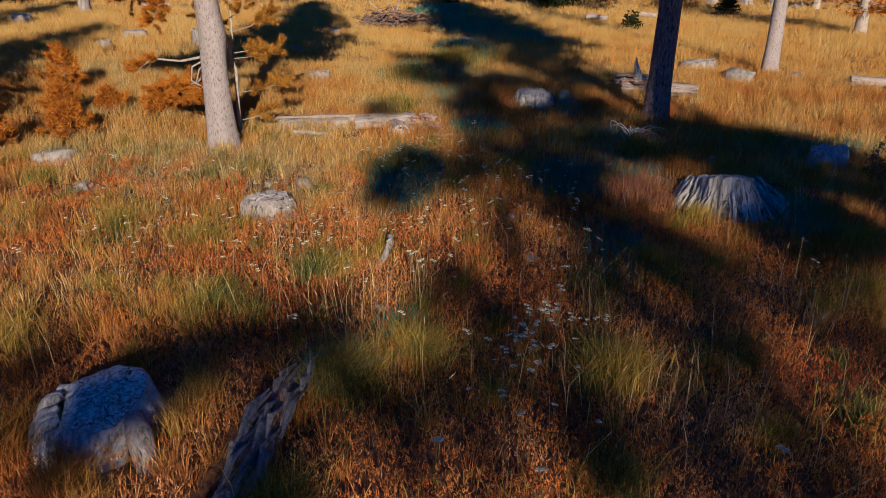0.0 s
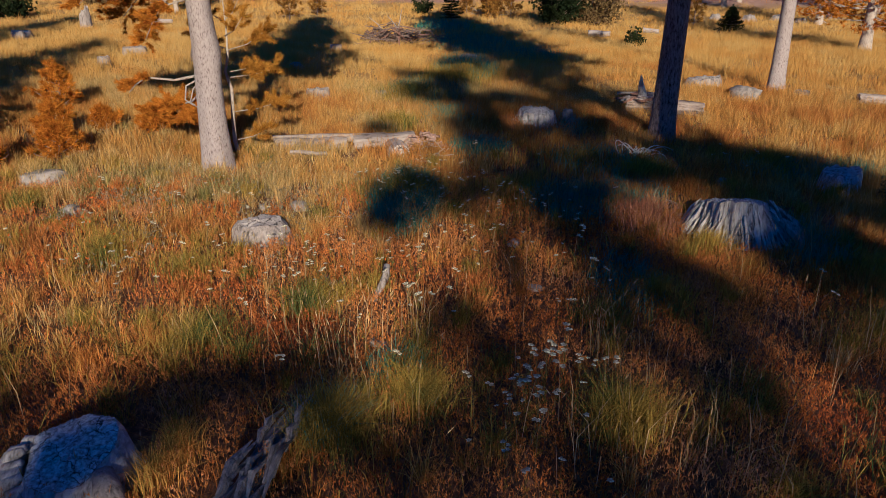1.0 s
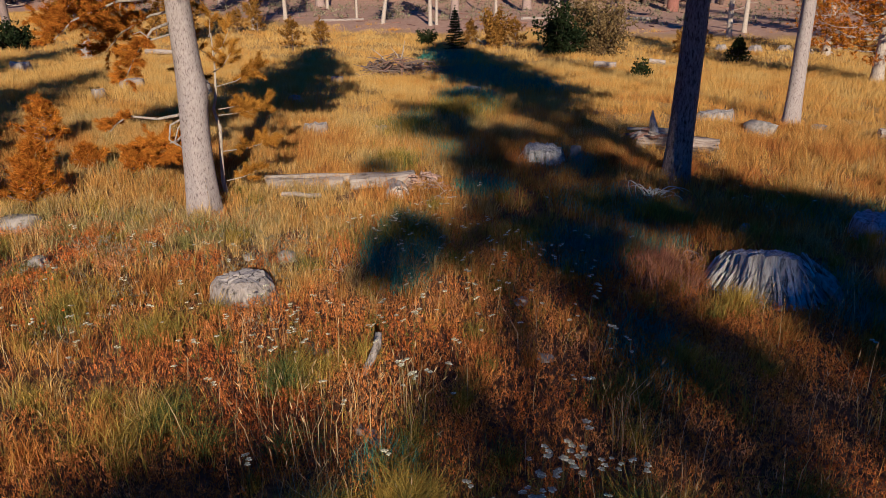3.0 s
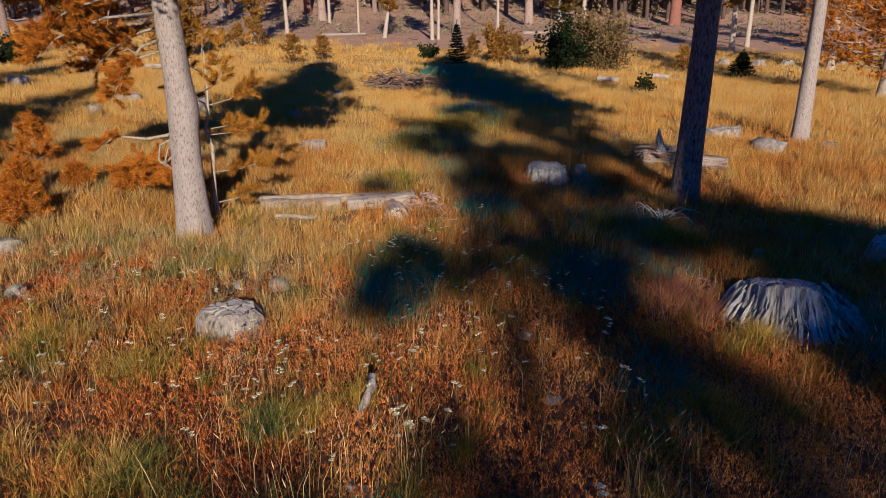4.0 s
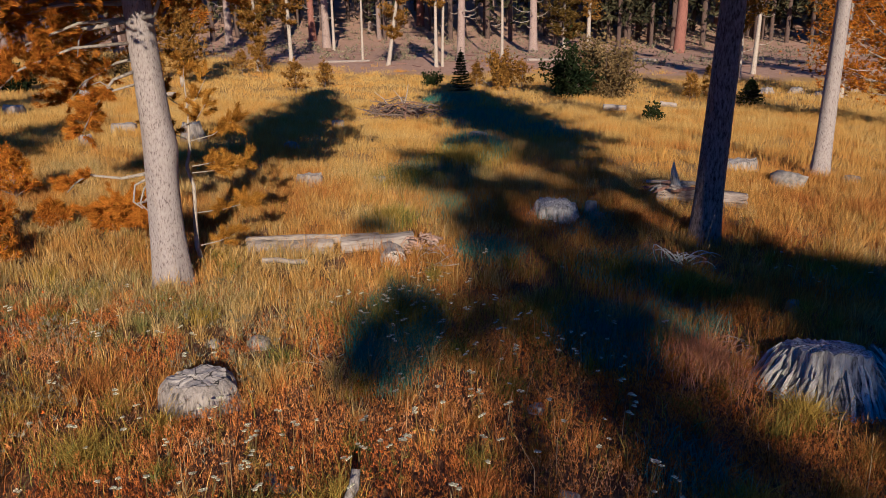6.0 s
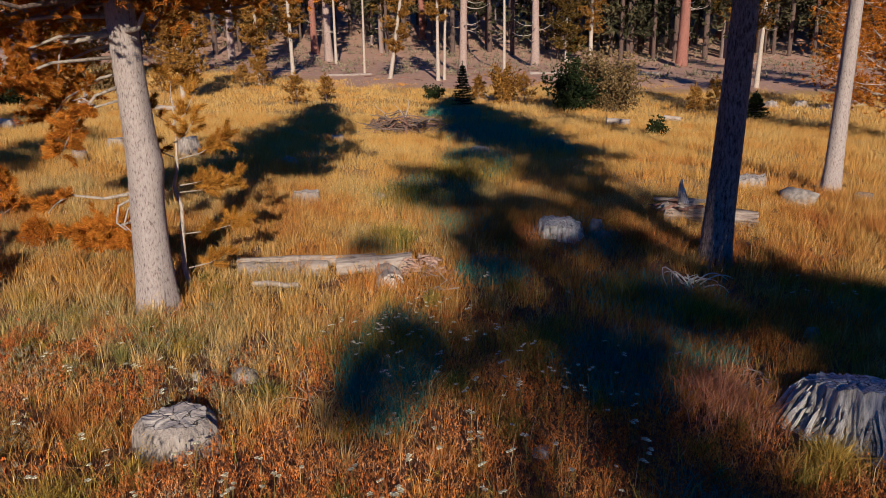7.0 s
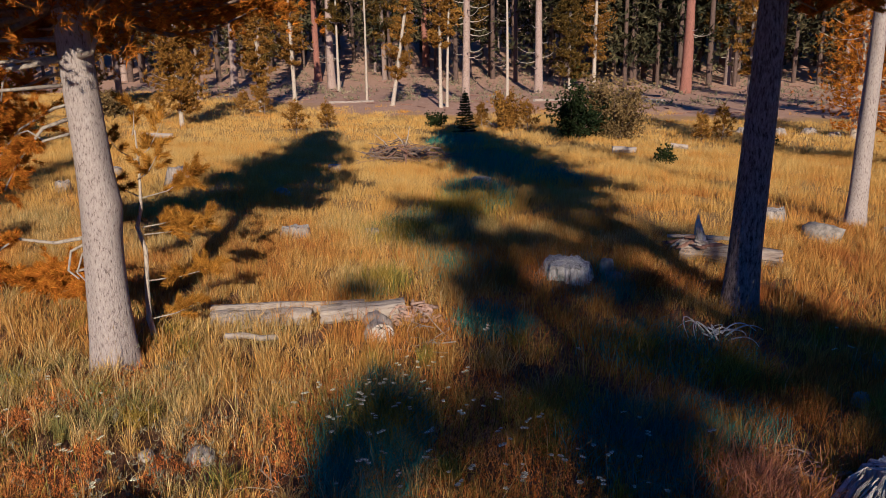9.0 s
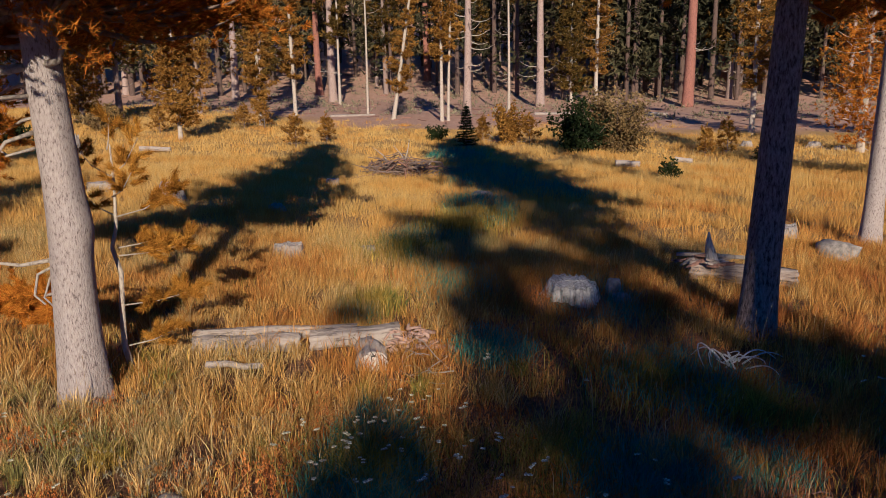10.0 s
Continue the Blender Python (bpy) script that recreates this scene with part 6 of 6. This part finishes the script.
sd /= np.linalg.norm(sd, axis=1, keepdims=True)
hv = np.stack([tip - way * 0.02, tip + sd * 0.0038, tip + way * 0.045, tip - sd * 0.0038], 1).reshape(-1, 3)
hb = (np.arange(len(tip)) * 4)[:, None]
sward("seed_stalks", [(v, f), (hv, np.concatenate([hb + [0, 1, 2], hb + [0, 2, 3]]))], PALE, "tall thin grass stalks with pale seed heads")

# grey-green leafy herbs near the pale pine
x, y = rng.uniform(-6, 3.5, 30000), rng.uniform(2.5, 10.5, 30000)
keep = value_field(x, y, 0.9, 31) * np.exp(-((x + 2.6) / 3.2) ** 2 - ((y - 8.0) / 2.8) ** 2) > 0.7 * rng.uniform(0.6, 1.4, len(x))
x, y = clear(x[keep], y[keep])
c = np.stack([x, y, ground_z(x, y) + rng.uniform(0.03, 0.22, len(x))], 1)
sage = needle_arrays(c, np.tile([0, 0, 1.0], (len(c), 1)), 6, 0.045, 0.0065, rng, 0.9)
x, y = rng.uniform(-35, 45, 800), rng.uniform(62, 110, 800)
c = np.stack([x, y, ground_z(x, y) + 0.1], 1)
far_sage = needle_arrays(np.repeat(c, 6, 0) + rng.normal(size=(4800, 3)) * (0.35, 0.35, 0.2), np.tile([0, 0, 1.0], (4800, 1)), 5, 0.3, 0.08, rng, 0.5)
both = np.concatenate([sage, far_sage])
sward("grey_green_herbs", [(both, np.arange(len(both)).reshape(-1, 3))], SAGE, "grey-green leafy herbs and low forest scrub", "herbs")

# small orange flowers in the sunny grass
x, y = clear(np.concatenate([rng.normal(size=46) * 0.5 - 3.6, rng.normal(size=14) * 1.5]), np.concatenate([rng.normal(size=46) * 0.7 + 7.2, rng.uniform(6, 10, 14)]))
c = np.stack([x, y, ground_z(x, y) + rng.uniform(0.18, 0.32, len(x))], 1)
ORANGE = plant_material("orange_petals", [(0.0, (0.65, 0.14, 0.01)), (1.0, (0.75, 0.22, 0.02))], (0.7, 0.18, 0.01), (0.65, 0.15, 0.01))
petals = needle_arrays(c, np.tile([0, 0, 1.0], (len(c), 1)), 9, 0.022, 0.012, rng, 0.6)
sward("orange_flowers", [(petals, np.arange(len(petals)).reshape(-1, 3)), blades(x, y, c[:, 2] - ground_z(x, y), np.full(len(x), 0.004), rng, 0.02, 0.02)], ORANGE, "small orange meadow flowers in dry grass", "wildflowers")

# tall rust and gold tufts round the split stump and the rotting log
tuft_rng = np.random.RandomState(512)
RUST = plant_material("rust_gold_grass_tuft", [(0.0, (0.40, 0.10, 0.02)), (0.4, (0.58, 0.22, 0.03)), (0.75, (0.64, 0.36, 0.07)), (1.0, (0.40, 0.34, 0.06))], (0.56, 0.24, 0.035), (0.60, 0.38, 0.09), patch_scale=0.8, spread=0.5)
rust = []
for tx, ty, r, th, k in ((-1.99, 2.78, 0.17, 0.30, 620), (-1.78, 2.62, 0.14, 0.26, 300), (-2.42, 3.0, 0.12, 0.36, 380), (-2.52, 3.3, 0.10, 0.34, 240), (-1.58, 3.36, 0.11, 0.30, 420), (-1.54, 3.62, 0.12, 0.32, 420),
                         (-0.98, 4.35, 0.15, 0.28, 300), (-2.55, 4.6, 0.2, 0.26, 360), (-2.2, 4.9, 0.16, 0.26, 280), (3.0, 6.5, 0.22, 0.26, 420), (3.5, 6.2, 0.22, 0.26, 380), (2.6, 6.1, 0.2, 0.24, 340)):
    a, d = tuft_rng.uniform(0, 6.28, k), np.abs(tuft_rng.normal(size=k)) * r * 0.6
    x, y = clear(tx + np.cos(a) * d, ty + np.sin(a) * d)
    rust.append(blades(x, y, tuft_rng.uniform(0.5, 1.1, len(x)) * th, tuft_rng.uniform(0.0028, 0.005, len(x)), tuft_rng, 0.35, 0.25))
sward("rust_grass_tufts", rust, RUST, "tall rust and gold grass tufts round old stumps")

# pinkish dry plumes beside the broad stump
k = 1500
a, d = rng.uniform(0, 6.28, k), np.abs(rng.normal(size=k)) * 0.28
x, y = clear(2.35 + np.cos(a) * d, 8.0 + np.sin(a) * d * 1.3)
PLUME = plant_material("pinkish_dry_plumes", [(0.0, (0.44, 0.14, 0.06)), (1.0, (0.66, 0.37, 0.22))], (0.58, 0.25, 0.13), (0.50, 0.20, 0.10))
sward("dry_plumes", [blades(x, y, rng.uniform(0.15, 0.36, len(x)), rng.uniform(0.004, 0.008, len(x)), rng, 0.4, 0.3)], PLUME, "pinkish dry plume grass beside a stump")

# ---- litter of twigs and chips on the forest floor ----
g = Geo()
rng = np.random.RandomState(19)
for _ in range(380):
    x, y = rng.uniform(-38, 45), rng.uniform(54, 92)
    a, L = rng.uniform(0, 6.28), rng.uniform(0.3, 1.6)
    g.tube([(x, y, gz(x, y) + 0.04), (x + math.cos(a) * L, y + math.sin(a) * L, gz(x + math.cos(a) * L, y + math.sin(a) * L) + 0.05)], [rng.uniform(0.02, 0.06)] * 2, 4, False)
stuff("forest_litter", g.mesh("forest_litter", ROT), "reddish fallen sticks on needle litter", "twigs")

# ---- the wood beyond and around ----
def woods():
    """The wood on the rising ground beyond, and a coarser ring of it round the meadow."""
    rng = np.random.RandomState(55)
    trunks, cs, ws, fine = Geo(), [], [], []
    spots = [(rng.uniform(-0.72, 0.78) * y + rng.normal() * 3, y, 46) for y in 88 + 130 * rng.uniform(0, 1, 380) ** 1.5]
    spots += [(rng.uniform(12, 62), rng.uniform(90, 126), 46) for _ in range(60)]
    spots += [(s * rng.uniform(48, 110), rng.uniform(-60, 85), 26) for s in (-1, 1) for _ in range(50)]
    spots += [(rng.uniform(-110, 110), rng.uniform(-170, -100), 26) for _ in range(70)]
    for x, y, k in spots:
        h, r, z0 = rng.uniform(17, 28), rng.uniform(0.18, 0.4), gz(x, y)
        trunks.tube([(x, y, z0 - 0.2), (x, y, z0 + h * 0.5), (x, y, z0 + h)], [r, r * 0.75, 0.05], 7, False)
        base, wide = rng.uniform(0.05, 0.36), rng.uniform(2.0, 3.6)
        s = np.repeat(rng.uniform(0, 1, k), 4)          # whorls of four boughs
        z = z0 + h * (base + (1 - base) * s)
        a, d = rng.uniform(0, 6.28, 4 * k), (wide * (1 - s) ** 0.75 + 0.2) * rng.uniform(0.25, 1.1, 4 * k)
        cs.append(np.stack([x + np.cos(a) * d, y + np.sin(a) * d, z - 0.12 * d], 1))
        w3 = np.stack([np.cos(a), np.sin(a), rng.uniform(-0.3, 0.3, 4 * k)], 1)
        ws.append(w3 / np.linalg.norm(w3, axis=1, keepdims=True))
        fine.append(np.full(4 * k, k > 40))
    cs, ws, fine = np.concatenate(cs), np.concatenate(ws), np.concatenate(fine)
    crowns = np.concatenate([needle_arrays(cs[fine], ws[fine], 4, 1.0, 0.31, rng), needle_arrays(cs[~fine], ws[~fine], 2, 1.8, 0.9, rng)])
    stuff("far_woods_trunks", trunks.mesh("far_woods_trunks", BARK_DEEP), "many pine trunks of the surrounding wood", "trees")
    stuff("far_woods", tri_mesh("far_woods", crowns, DARKWOOD), "grey-olive pine crowns of the wood on the rising ground", "trees")


woods()
